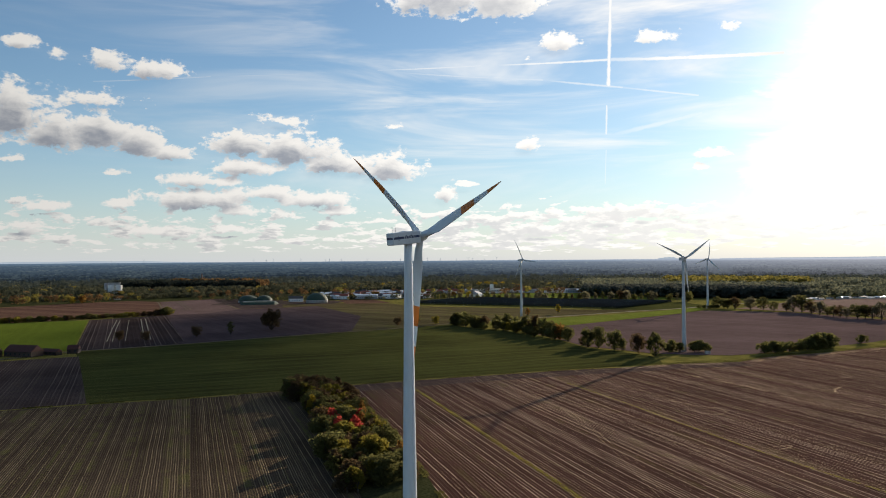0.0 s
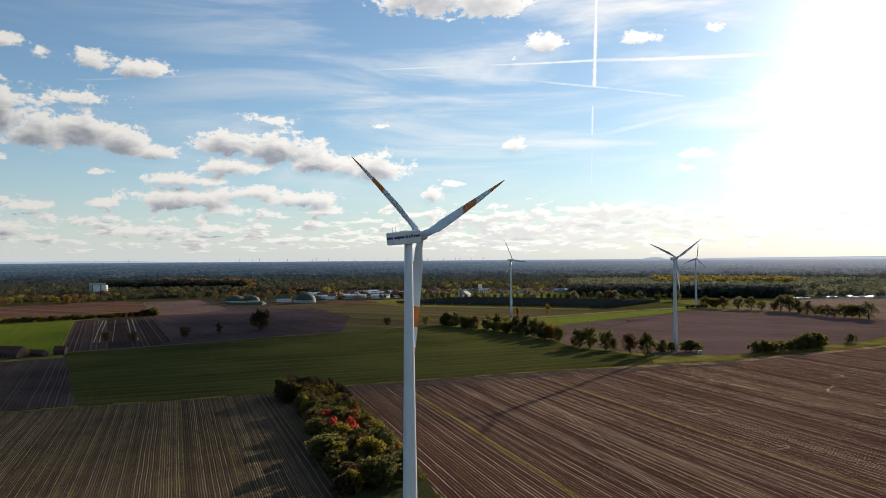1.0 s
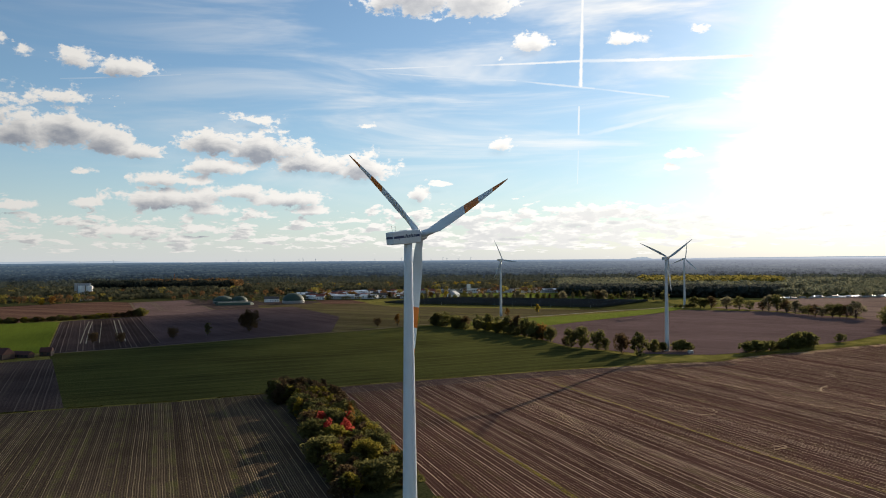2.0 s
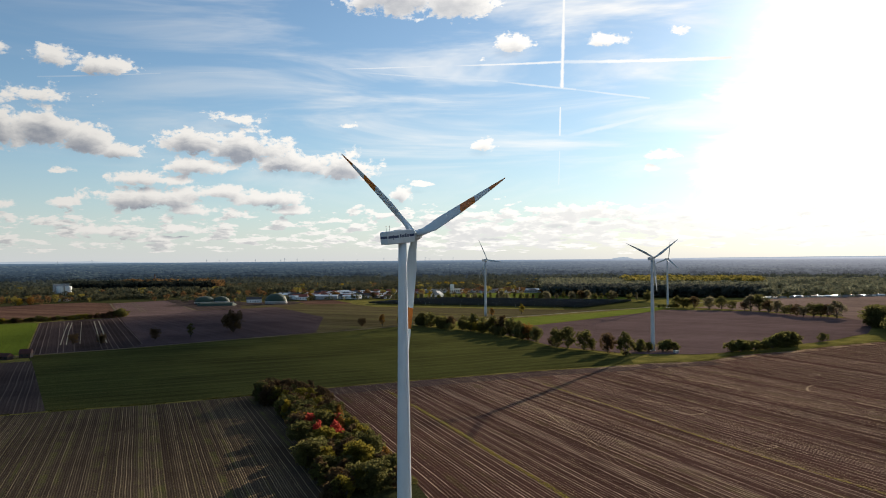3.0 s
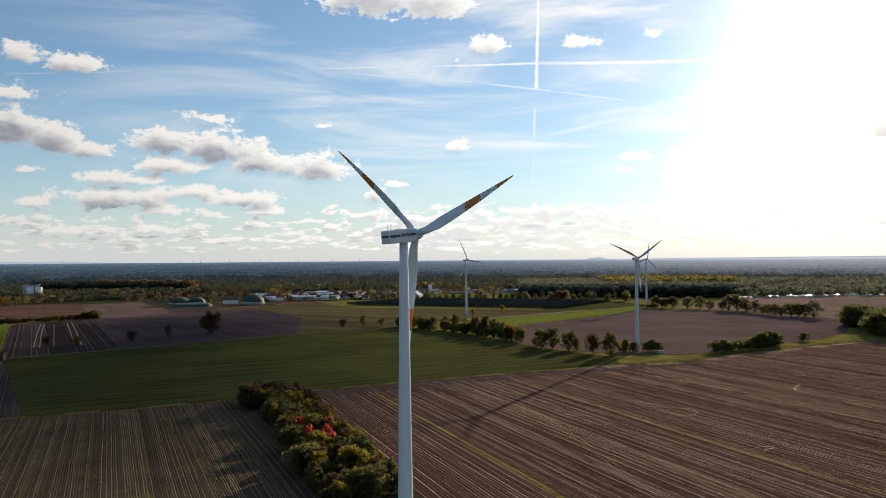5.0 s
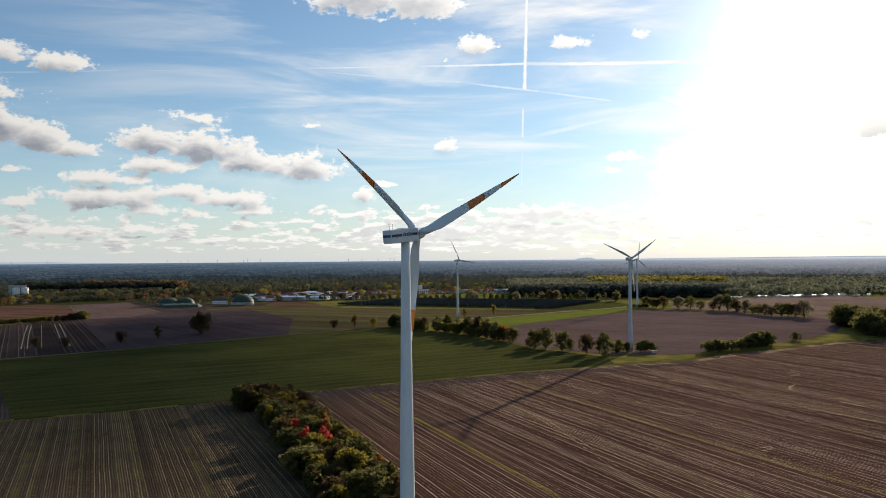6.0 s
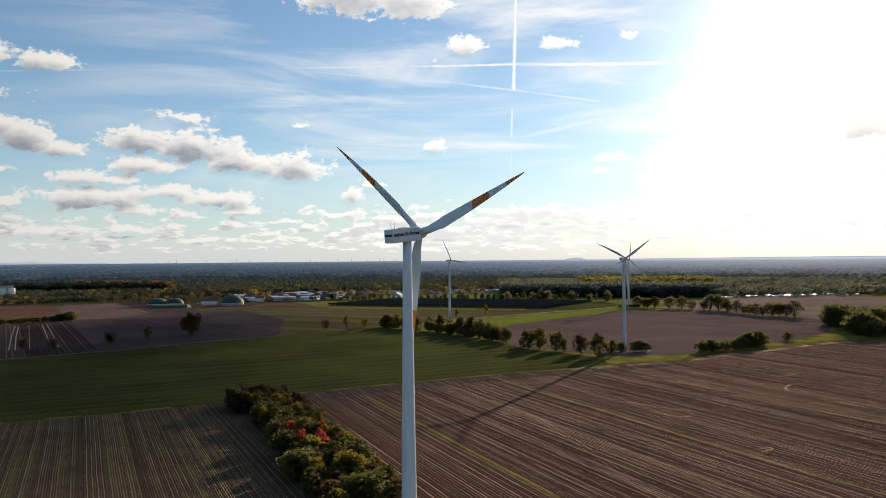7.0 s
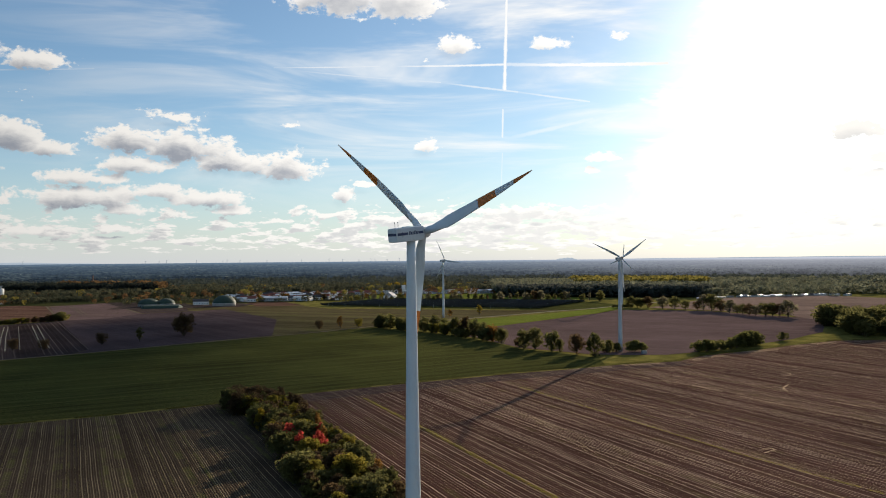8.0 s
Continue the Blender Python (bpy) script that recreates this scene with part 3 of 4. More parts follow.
# ---- wind turbines ----
def blade_section(t, R, r0):
    """Cross-section at the share t of the blade's length: points (across, along the axis)."""
    r = r0 + (R - r0) * t
    chord = 1.8 + (3.35 - 1.8) * min(1, t / .22) if t < .22 else 3.35 * (1 - (t - .22) / .78) ** .85 + .2
    chord *= R / 40
    fat = 1.0 if t < .04 else max(.16, 1.0 - (t - .04) * 5.2)
    twist = -radians(26 * (1 - t) ** 2 + 6)
    out = []
    for i in range(18):
        a = 2 * math.pi * i / 18
        x = (math.cos(a) * .5 + (.20 if t > .06 else .2 * t / .06)) * chord
        y = math.sin(a) * .5 * chord * fat * (.55 + .45 * (1 + math.cos(a)) / 2 if t > .06 else 1)
        bend = -1.4 * t * t * R / 40
        out.append((x * math.cos(twist) - y * math.sin(twist), x * math.sin(twist) + y * math.cos(twist) + bend, r))
    return out


def blade_piece(a, b, R, r0, steps):
    return loft([[Vector(p) for p in blade_section(a + (b - a) * i / steps, R, r0)] for i in range(steps + 1)], False, b > .99)


def wind_turbine(x, y, hub, R, heading, spin, paint, banded, label, tall=True):
    """Rotor axis points along heading (degrees from +x towards +y). spin: first blade's angle from upright."""
    t = thing("wind_turbine", pose(x, y, 0), label, "wind turbine", "wind farm")
    k = R / 40
    top = hub - 1.85 * k
    big = 2.1 if tall else 1.75
    small = 1.12 if tall else .95
    prof = []
    for i in range(13):
        z = top * i / 12
        r = big + (small - big) * (i / 12) ** .95
        prof.append((r, z))
        if i in (4, 8):
            part("flange", lathe([(r - .05, z - .1), (r + .03, z - .1), (r + .03, z + .1), (r - .05, z + .1)], 32), paint, t)
    part("tower", lathe(prof, 32), paint, t, "tapered steel tube tower", True)
    part("foundation", lathe([(big + 1.6, -.3), (big + 1.6, .12), (big + .3, .2)], 32), M["grey"], t, "round concrete foundation")
    L0, L1, W, H = -6.5 * k, 3.4 * k, 1.7 * k, 1.85 * k
    rings = []
    for ux, sw, z0, z1 in ((L0, .93, -.84, .90), (L0 + .12 * k, .985, -.90, .96), (L0 + .3 * k, 1, -.93, .98), (0, 1, -1, 1.0), (L1 - .5 * k, 1.0, -1, .98), (L1 - .1 * k, .95, -.95, .93), (L1, .86, -.88, .86)):
        ring = []
        for i in range(40):
            a = 2 * math.pi * i / 40
            c, s = math.cos(a), math.sin(a)
            sq = (abs(c) ** 14 + abs(s) ** 14) ** (-1 / 14)
            yy, zz = c * sq * W * sw, s * sq
            ring.append(Vector((ux, yy, H * (zz * z1 if zz > 0 else -zz * z0))))
        rings.append(ring)
    shell = loft(rings)
    me = bpy.data.meshes.new("nacelle")
    shell.to_mesh(me), shell.free()
    me.materials.append(paint)
    head = tagged(new("nacelle", me), "white box-shaped nacelle" if banded else "pale nacelle")
    head.parent = t
    tilt = 6
    head.matrix_basis = pose(0, 0, hub, 0, 0, heading) @ pose(0, 0, 0, 0, -tilt, 0)
    if banded:
        for side in (-1, 1):
            for u0, u1 in ((-6.15, -2.55), (1.25, 2.85)):
                part("stripe", box(u0, u1, side * (W + .004) - .01, side * (W + .004) + .01, -.1, .55), M["navy"], head, "dark blue painted stripe")
            for i in range(6):
                u, hgt = -2.3 + .58 * i, .72 if i in (0, 3) else .5
                bm = box(u, u + .42, side * (W + .006) - .01, side * (W + .006) + .01, -.14, hgt + .1)
                for v in bm.verts:
                    v.co.x += .35 * v.co.z
                part("logo_block", bm, M["navy"], head, "dark blue slanted logo block")
            part("logo_block", box(-4.55, -4.35, side * (W + .01) - .01, side * (W + .01) + .01, -.5, .72), M["navy"], head, "dark blue slanted logo block")
        part("stripe", box(L0 - .012, L0 + .012, -W * .9, W * .9, -.1, .55), M["navy"], head, "dark blue painted stripe")
        for u, hh in ((-5.3, 1.35), (-4.2, 1.25)):
            part("sensor_mast", lathe([(.05, H * .9), (.045, H + hh), (.12, H + hh + .02), (.12, H + hh + .2)], 8), M["grey"], head).location = (u, 0, 0)
        part("roof_hatch", box(-2.4, -.6, -.7, .7, H - .02, H + .16, .05), paint, head)
    hubm = lathe([(.6 * k, -.1), (1.35 * k, .0), (1.45 * k, .6 * k), (1.42 * k, 2.2 * k), (1.1 * k, 3.0 * k), (.55 * k, 3.5 * k), (.1 * k, 3.65 * k)], 24)
    for v in hubm.verts:
        v.co = Vector((v.co.z + L1, v.co.x, v.co.y))
    part("hub", hubm, paint, t, "rounded rotor hub", True).matrix_basis = head.matrix_basis
    base = Matrix.Translation((4.5 * k, 0, 0))
    for i in range(3):
        if banded:
            spans = [(0, .515, 14, paint), (.515, .676, 5, M["orange"]), (.676, .837, 5, paint), (.837, 1.0, 6, M["orange"])]
        else:
            spans = [(0, 1.0, 20, paint)]
        bl = None
        for a, b, steps, mt in spans:
            ob = part("blade" if bl is None else "blade_band", blade_piece(a, b, R, 1.2 * k, steps), mt, bl or t,
                      "long twisted rotor blade" if bl is None else ("orange warning band" if mt is M["orange"] else "white band between the warning bands"))
            if bl is None:
                bl = ob
                # local z out along the blade, y along the axis, x the way of turning
                m = Matrix(((0, 1, 0, 0), (-1, 0, 0, 0), (0, 0, 1, 0), (0, 0, 0, 1)))
                bl.matrix_basis = head.matrix_basis @ base @ pose(0, 0, 0, spin + 120 * i, 0, 0) @ m
    return t


wind_turbine(-9.95, 217.4, 78.9, 39.5, 38.5, 71, M["paint"], True, "white wind turbine with orange-banded blades beside the hedge")
wind_turbine(188.0, 595.0, 72.5, 27, 41, 57, M["greypaint"], False, "pale grey wind turbine among bushes at the field edge", False)
wind_turbine(100.0, 975.0, 72.2, 29, 38, 96, M["greypaint"], False, "pale grey wind turbine beside the country lane", False)
wind_turbine(384.5, 1106.0, 71.6, 26, 36, 12, M["greypaint"], False, "pale grey wind turbine standing in a low bush", False)


# ---- trees ----
def leaf_quads(rng, clumps, count, size, loose=.5):
    """Leaf sprays as small bent quads over the clumps (x, y, z, radius)."""
    c = np.array(clumps)
    w = c[:, 3] ** 2
    pick = rng.choice(len(c), count, p=w / w.sum())
    d = rng.normal(size=(count, 3))
    d /= np.linalg.norm(d, axis=1)[:, None]
    r = c[pick, 3] * (0.62 + .42 * rng.random(count) ** .6)
    pos = c[pick, :3] + d * r[:, None] * np.array((1, 1, .85))
    nrm = d + rng.normal(scale=loose, size=(count, 3))
    nrm /= np.linalg.norm(nrm, axis=1)[:, None]
    a = np.cross(nrm, rng.normal(size=(count, 3)))
    a /= np.linalg.norm(a, axis=1)[:, None]
    b = np.cross(nrm, a)
    s = size * (.6 + .8 * rng.random(count))[:, None]
    bend = nrm * s * .3
    quad = np.stack((pos - a * s, pos - b * s * .7 + bend, pos + a * s, pos + b * s * .7 + bend), 1)
    return quad.reshape(-1, 3)


def quad_mesh(name, verts, mat):
    me = bpy.data.meshes.new(name)
    n = len(verts) // 4
    me.vertices.add(4 * n), me.loops.add(4 * n), me.polygons.add(n)
    me.vertices.foreach_set("co", verts.astype(np.float32).ravel())
    me.loops.foreach_set("vertex_index", np.arange(4 * n, dtype=np.int32))
    me.polygons.foreach_set("loop_start", np.arange(0, 4 * n, 4, dtype=np.int32))
    me.update(calc_edges=True)
    me.validate()
    me.materials.append(mat)
    return me


def limb(bm, p, q, r0, r1, sides=7):
    d = (q - p).normalized()
    s = d.orthogonal().normalized()
    u = d.cross(s)
    rows = []
    for t in (0, .35, .7, 1):
        c = p.lerp(q, t) + (s * math.sin(t * 5) + u * math.cos(t * 4)) * r0 * .35 * t
        r = r0 + (r1 - r0) * t
        rows.append([bm.verts.new(c + (s * math.cos(2 * math.pi * i / sides) + u * math.sin(2 * math.pi * i / sides)) * r) for i in range(sides)])
    for a, b in zip(rows, rows[1:]):
        for i in range(sides):
            bm.faces.new((a[i], a[(i + 1) % sides], b[(i + 1) % sides], b[i]))


# shapes: height, half width, trunk's bare share, clumps, leaves, leaf size
SHAPES = {"oak": (12, 5.2, .03, 110, 2800, .35), "round": (9, 3.6, .01, 80, 1900, .31),
          "bush": (5.5, 3.2, .03, 55, 1300, .28), "slim": (10, 2.4, .16, 50, 1100, .31),
          "alley": (13, 4.6, .1, 80, 1900, .34)}
CROWNS = {}


def tree_shape(shape, seed):
    """The shared trunk mesh and crown points of one shape, one metre of model to a metre."""
    if (shape, seed) in CROWNS:
        return CROWNS[shape, seed]
    rng = np.random.default_rng(seed * 31 + len(shape))
    h, w, bare, nc, nl, size = SHAPES[shape]
    mid, half = h * (1 + bare) / 2, h * (1 - bare) / 2
    clumps = []
    for _ in range(nc):
        d = rng.normal(size=3)
        d /= np.linalg.norm(d)
        k = .3 + .66 * rng.random() ** .6
        z = mid + d[2] * half * k * 1.02
        wide = w * (1 - .25 * max(0, d[2]))
        clumps.append((d[0] * wide * k, d[1] * wide * k, z, w * (.10 + .16 * rng.random())))
    clumps += [(0, 0, mid, w * .45), (0, 0, mid + half * .4, w * .4)]
    bm = bmesh.new()
    thick = h * .022 + .05
    limb(bm, Vector((0, 0, -.2)), Vector((0, 0, mid)), thick, thick * .45, 9)
    for c in clumps[:7]:
        limb(bm, Vector((0, 0, h * bare * (.8 + .5 * rng.random()))), Vector(c[:3]), thick * .42, thick * .1, 6)
    trunk = bpy.data.meshes.new("trunk")
    bm.to_mesh(trunk)
    bm.free()
    trunk.materials.append(M["bark"])
    CROWNS[shape, seed] = (trunk, leaf_quads(rng, clumps, nl, size, .85))
    return CROWNS[shape, seed]


TREES = {}
# dull green names the leaves lightened for haze
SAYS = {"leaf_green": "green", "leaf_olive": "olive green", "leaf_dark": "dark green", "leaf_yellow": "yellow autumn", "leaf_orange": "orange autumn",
        "leaf_brown": "brown autumn", "leaf_haze_lift": "dull green", "leaf_red": "bright red autumn"}
rnd = random.Random(7)


def tree(x, y, height, shape, leaf, where_it_stands, group, wide=1.0, seed=None, name="tree"):
    seed = rnd.randrange(3) if seed is None else seed
    key = (shape, leaf, seed, name)
    k = height / SHAPES[shape][0]
    m = pose(x, y, 0, 0, 0, rnd.uniform(0, 360))
    label = SAYS[leaf] + (" leafy bush " if name == "bush" else " broadleaf tree ") + where_it_stands
    if key not in TREES:
        trunk, pts = tree_shape(shape, seed)
        t = thing(name, m, label, name, group)
        t.scale = (k * wide, k * wide, k)
        a = new("trunk", trunk)
        a.parent = t
        b = new("crown", quad_mesh("crown", pts, M[leaf]))
        b.parent = t
        TREES[key] = t
        return t
    src = TREES[key]
    keep = src.scale.copy()
    src.scale = (k * wide, k * wide, k)
    t = copy_thing(src, m)
    src.scale = keep
    return tagged(t, label, name, group)


# hedge of mixed autumn trees that runs up to the banded turbine
HEDGE_A, HEDGE_B = Vector((-70, 428, 0)), Vector((-20, 240, 0))
hedge_leaf = ["leaf_green", "leaf_dark", "leaf_olive", "leaf_brown", "leaf_dark", "leaf_olive", "leaf_brown", "leaf_dark"]
for i in range(160):
    s = (i + .5) / 160
    p = HEDGE_A.lerp(HEDGE_B, s)
    off = rnd.uniform(-13, 12)
    p += Vector((.958, .287, 0)) * off
    shape = rnd.choice(["round", "round", "bush", "slim", "oak"])
    leaf = rnd.choice(hedge_leaf)
    if s < .14:
        leaf = "leaf_brown"
    h = {"round": 8.5, "bush": 6.0, "slim": 9.0, "oak": 9.5}[shape] * rnd.uniform(.8, 1.15)
    tree(p.x, p.y, h, shape, leaf, "in the dense field hedge", "field hedge trees", 1.3)
for i in range(16):
    tree(-76 + rnd.uniform(-6, 12), 424 - rnd.uniform(0, 30), rnd.uniform(9, 12), rnd.choice(["oak", "round"]), rnd.choice(["leaf_brown", "leaf_dark", "leaf_dark"]), "in the dense field hedge", "field hedge trees", 1.1)
for x, y, h, leaf, wide in ((-48, 327, 9.8, "leaf_red", .9), (-43, 311, 9.6, "leaf_red", .95), (-37, 325, 9.8, "leaf_red", .9), (-36, 309, 10, "leaf_red", 1.0), (-52, 331, 9.2, "leaf_orange", .9), (-35, 320, 9.6, "leaf_orange", .8),
                            (-62, 358, 10, "leaf_yellow", .8), (-26, 300, 10.5, "leaf_olive", 1.1), (-30, 318, 10, "leaf_olive", 1.1), (-16, 276, 7.5, "leaf_orange", .8), (-38, 350, 8.6, "leaf_orange", .8), (-30, 250, 7, "leaf_orange", .9)):
    tree(x, y, h, "round", leaf, "in the dense field hedge", "field hedge trees", wide * .85)

# row of trees between the crop field and the ploughed field
ROW = [(14, 846, 12), (24, 830, 13), (33, 808, 13), (44, 806, 11), (56, 797, 12), (66, 786, 14), (74, 770, 12), (81, 752, 14), (88, 735, 15), (94, 718, 15), (100, 702, 13), (105, 687, 13),
       (109, 668, 12), (118, 640, 7), (119, 627, 14), (127, 622, 14), (136, 606, 14), (142, 604, 8), (149, 584, 13), (158, 568, 14)]
for i, (x, y, h) in enumerate(ROW):
    h = h * 1.28
    tree(x, y, h, "bush" if h < 9 else ("round" if i % 3 else "oak"), ["leaf_dark", "leaf_green", "leaf_dark", "leaf_brown", "leaf_dark"][i % 5] if i != 11 else "leaf_orange",
         "in the row beside the crop field", "field row trees", .95)
for i in range(34):
    s = rnd.random()
    x, y = 14 + 96 * s + rnd.uniform(-7, 7), 848 - 176 * s ** 1.2 + rnd.uniform(-5, 14)
    tree(x, y, rnd.uniform(8, 14), rnd.choice(["round", "oak", "bush"]), rnd.choice(["leaf_green", "leaf_olive", "leaf_dark", "leaf_dark"]), "in the row beside the crop field", "field row trees", 1.2)
for x, y, h in ((174, 588, 7), (177, 591, 9.5), (183, 590, 8), (194, 589, 9), (198, 590, 10), (202, 587, 8)):
    tree(x, y, h, "slim" if h > 11 else "bush", "leaf_green", "round the foot of a turbine", "turbine bushes", name="bush")
for x, y, h in ((377, 1100, 6), (384, 1096, 6), (391, 1100, 6.5), (397, 1102, 6), (371, 1104, 5)):
    tree(x, y, h, "bush", "leaf_dark", "round the foot of a turbine", "turbine bushes", 1.2, name="bush")
for x, y, h in ((243, 577, 9), (251, 578, 10), (258, 582, 9), (266, 586, 8), (276, 590, 8), (285, 596, 9), (293, 600, 10), (301, 606, 11.5), (309, 610, 10)):
    h *= 1.0 if x < 285 else 1.18
    tree(x, y, h, "bush", "leaf_green" if h < 12 else "leaf_dark", "on the grassy field edge", "field edge bushes", 1.25, name="bush")
    tree(x + 4, y + 5, h * 1.0, "round", "leaf_dark" if h < 12 else "leaf_green", "on the grassy field edge", "field edge bushes", 1.2, name="bush")
tree(352, 640, 8, "bush", "leaf_dark", "alone on the grassy field edge", "field edge bushes", 1.1, name="bush")
# copse at the end of the ploughed field
for i in range(34):
    a, b = rnd.random() ** 1.5, rnd.random() ** 1.8
    x, y = 440 + a * 130 + b * 50, 664 + b * 140 - a * 20
    tree(x, y, rnd.uniform(17, 24), rnd.choice(["oak", "round", "oak"]), "leaf_dark", "in the dense copse", "copse trees", 1.5)
for i in range(14):
    tree(438 + 10 * i + rnd.uniform(-3, 3), 655 - .5 * i + rnd.uniform(-4, 6), rnd.uniform(14, 20), rnd.choice(["oak", "round"]), "leaf_dark", "in the dense copse", "copse trees", 1.4)
# avenue behind the ploughed field
AVENUE = [(397, 1104, 15), (405, 1098, 14), (417, 1088, 15), (430, 1066, 17), (444, 1056, 16), (452, 1040, 12), (463, 1026, 12), (468, 1018, 19), (476, 1010, 20), (486, 1004, 15), (474, 980, 14), (476, 962, 15),
          (477, 944, 11), (478, 932, 12), (478, 916, 13), (480, 905, 13), (490, 900, 16), (498, 898, 16), (503, 892, 14), (506, 878, 18), (408, 1092, 14)]
for i, (x, y, h) in enumerate(AVENUE):
    h *= 1.18
    tree(x, y, h, "alley", ["leaf_dark", "leaf_dark", "leaf_brown", "leaf_haze_lift"][i % 4], "in the avenue beside the lane", "avenue trees", 1.5)
# single trees on the ploughed land and along the track
for x, y, h, leaf, shape in ((-299, 701, 10, "leaf_brown", "round"), (-274, 699, 9.5, "leaf_brown", "round"), (-238, 733, 11, "leaf_brown", "round"), (-211, 753, 12, "leaf_dark", "slim"),
                             (-182, 806, 21, "leaf_brown", "oak"), (-51, 842, 10, "leaf_brown", "round"), (-29, 850, 12, "leaf_orange", "slim"), (-9, 856, 10, "leaf_olive", "round"),
                             (107, 968, 10, "leaf_orange", "slim"), (152, 1010, 12, "leaf_yellow", "slim")):
    tree(x, y, h * 1.15, "alley" if shape == "round" else shape, leaf, "alone beside the farm track", "single trees", 1.25 if shape == "round" else 1.15, 0)
# bush row between the bright crop and the reddish field
for i in range(52):
    s = i / 51
    x, y = -545 + 168 * s, 918 + 132 * s ** 1.1
    tree(x + rnd.uniform(-3, 3), y + rnd.uniform(-3, 3), rnd.uniform(5, 8) + (4 if i > 46 else 0), rnd.choice(["bush", "round"]), rnd.choice(["leaf_brown", "leaf_dark", "leaf_olive", "leaf_green"]),
         "in the hedgerow between fields", "hedgerow bushes", 1.6, name="bush")
# trees beyond the solar park
for i in range(44):
    s = i / 43
    x, y = -20 + 440 * s, 1400 - 110 * s + rnd.uniform(-25, 25)
    tree(x, y, rnd.uniform(9, 16) + 5 * s, rnd.choice(["round", "oak", "slim"]), rnd.choice(["leaf_haze_lift", "leaf_green", "leaf_haze_lift", "leaf_brown" if i % 4 == 0 else "leaf_dark"]), "behind the solar park", "meadow trees")


# ---- tufts of grass and weeds along edges ----
M["leaf_weed"] = foliage("weed_leaves", (.12, .11, .022), (.18, .16, .03), (.26, .23, .045))
M["leaf_rough"] = foliage("rough_grass_leaves", (.055, .06, .02), (.085, .085, .026), (.12, .11, .035))
M["leaf_dry"] = foliage("dry_weeds", (.12, .105, .05), (.17, .15, .065), (.24, .21, .10))
M["leaf_clod"] = foliage("soil_clods", (.05, .03, .022), (.08, .05, .036), (.03, .02, .016))
TRACK = [(29, 480), (46, 420), (57, 365), (62, 316), (64, 277), (65, 231)]
M["leaf_straw"] = foliage("straw_leaves", (.32, .25, .17), (.42, .33, .22), (.54, .43, .30))


def tufts(name, label, line, width, count, size, leaf, gaps=.0):
    rng = np.random.default_rng(count)
    pts = [Vector((*p, 0)) for p in line]
    legs = [(b - a).length for a, b in zip(pts, pts[1:])]
    spots = []
    while len(spots) < count:
        r = rng.random() * sum(legs)
        i = 0
        while r > legs[i]:
            r, i = r - legs[i], i + 1
        d = (pts[i + 1] - pts[i]).normalized()
        p = pts[i] + d * r
        if noise.noise(p * .06) < gaps:
            continue
        p += Vector((-d.y, d.x, 0)) * width * (rng.random() - .5)
        s = size * (.5 + rng.random())
        spots.append((p.x, p.y, .25 + s * .4, s))
    ob = new(name, quad_mesh(name, leaf_quads(rng, spots, count * 5, size * .55), M[leaf]))
    return tagged(ob, label, "grass", kind="stuff")


tufts("grass_strip", "weedy green strip in the stubble field", [(-16, 427), (7, 350), (13, 330), (24, 289), (36, 249), (60, 150)], 2.0, 4200, .13, "leaf_weed", -.6)
tufts("grass_strip", "narrow green strip in the stubble field", [(72, 445), (92, 378), (103, 336), (116, 289), (136, 232), (150, 190)], 1.2, 3600, .11, "leaf_weed", -.5)
tufts("grass_strip", "rough grass along the field edge", [(-58, 444), (-9, 465), (41, 484), (79, 499), (119, 510), (161, 525)], 2.0, 900, .3, "leaf_rough", .05)
tufts("grass_strip", "rough sunlit grass along the field edge", [(161, 527), (206, 535), (236, 560), (294, 585), (339, 609), (393, 633), (440, 630)], 5.0, 3000, .35, "leaf_rough", -.2)
tufts("straw_strip", "pale straw litter on the headland", [(119, 503), (161, 518), (206, 525), (240, 550), (294, 574), (339, 598), (393, 622)], 8.0, 5200, .09, "leaf_straw", -.2)
tufts("grass_strip", "rough grass beside the old stubble field", [(-219, 376), (-184, 390), (-132, 407), (-88, 427)], 1.5, 900, .28, "leaf_rough", -.1)
tufts("grass_strip", "rough weeds along the hedge foot", [(-38, 377), (-20, 315), (-5, 250), (0, 230)], 2.5, 1500, .3, "leaf_rough", -.3)
def inside(x, y, poly):
    hit = np.zeros(len(x), bool)
    for (ax, ay), (bx, by) in zip(poly, poly[1:] + poly[:1]):
        cross = (ay > y) != (by > y)
        hit ^= cross & (x < (bx - ax) * (y - ay) / (by - ay + 1e-9) + ax)
    return hit


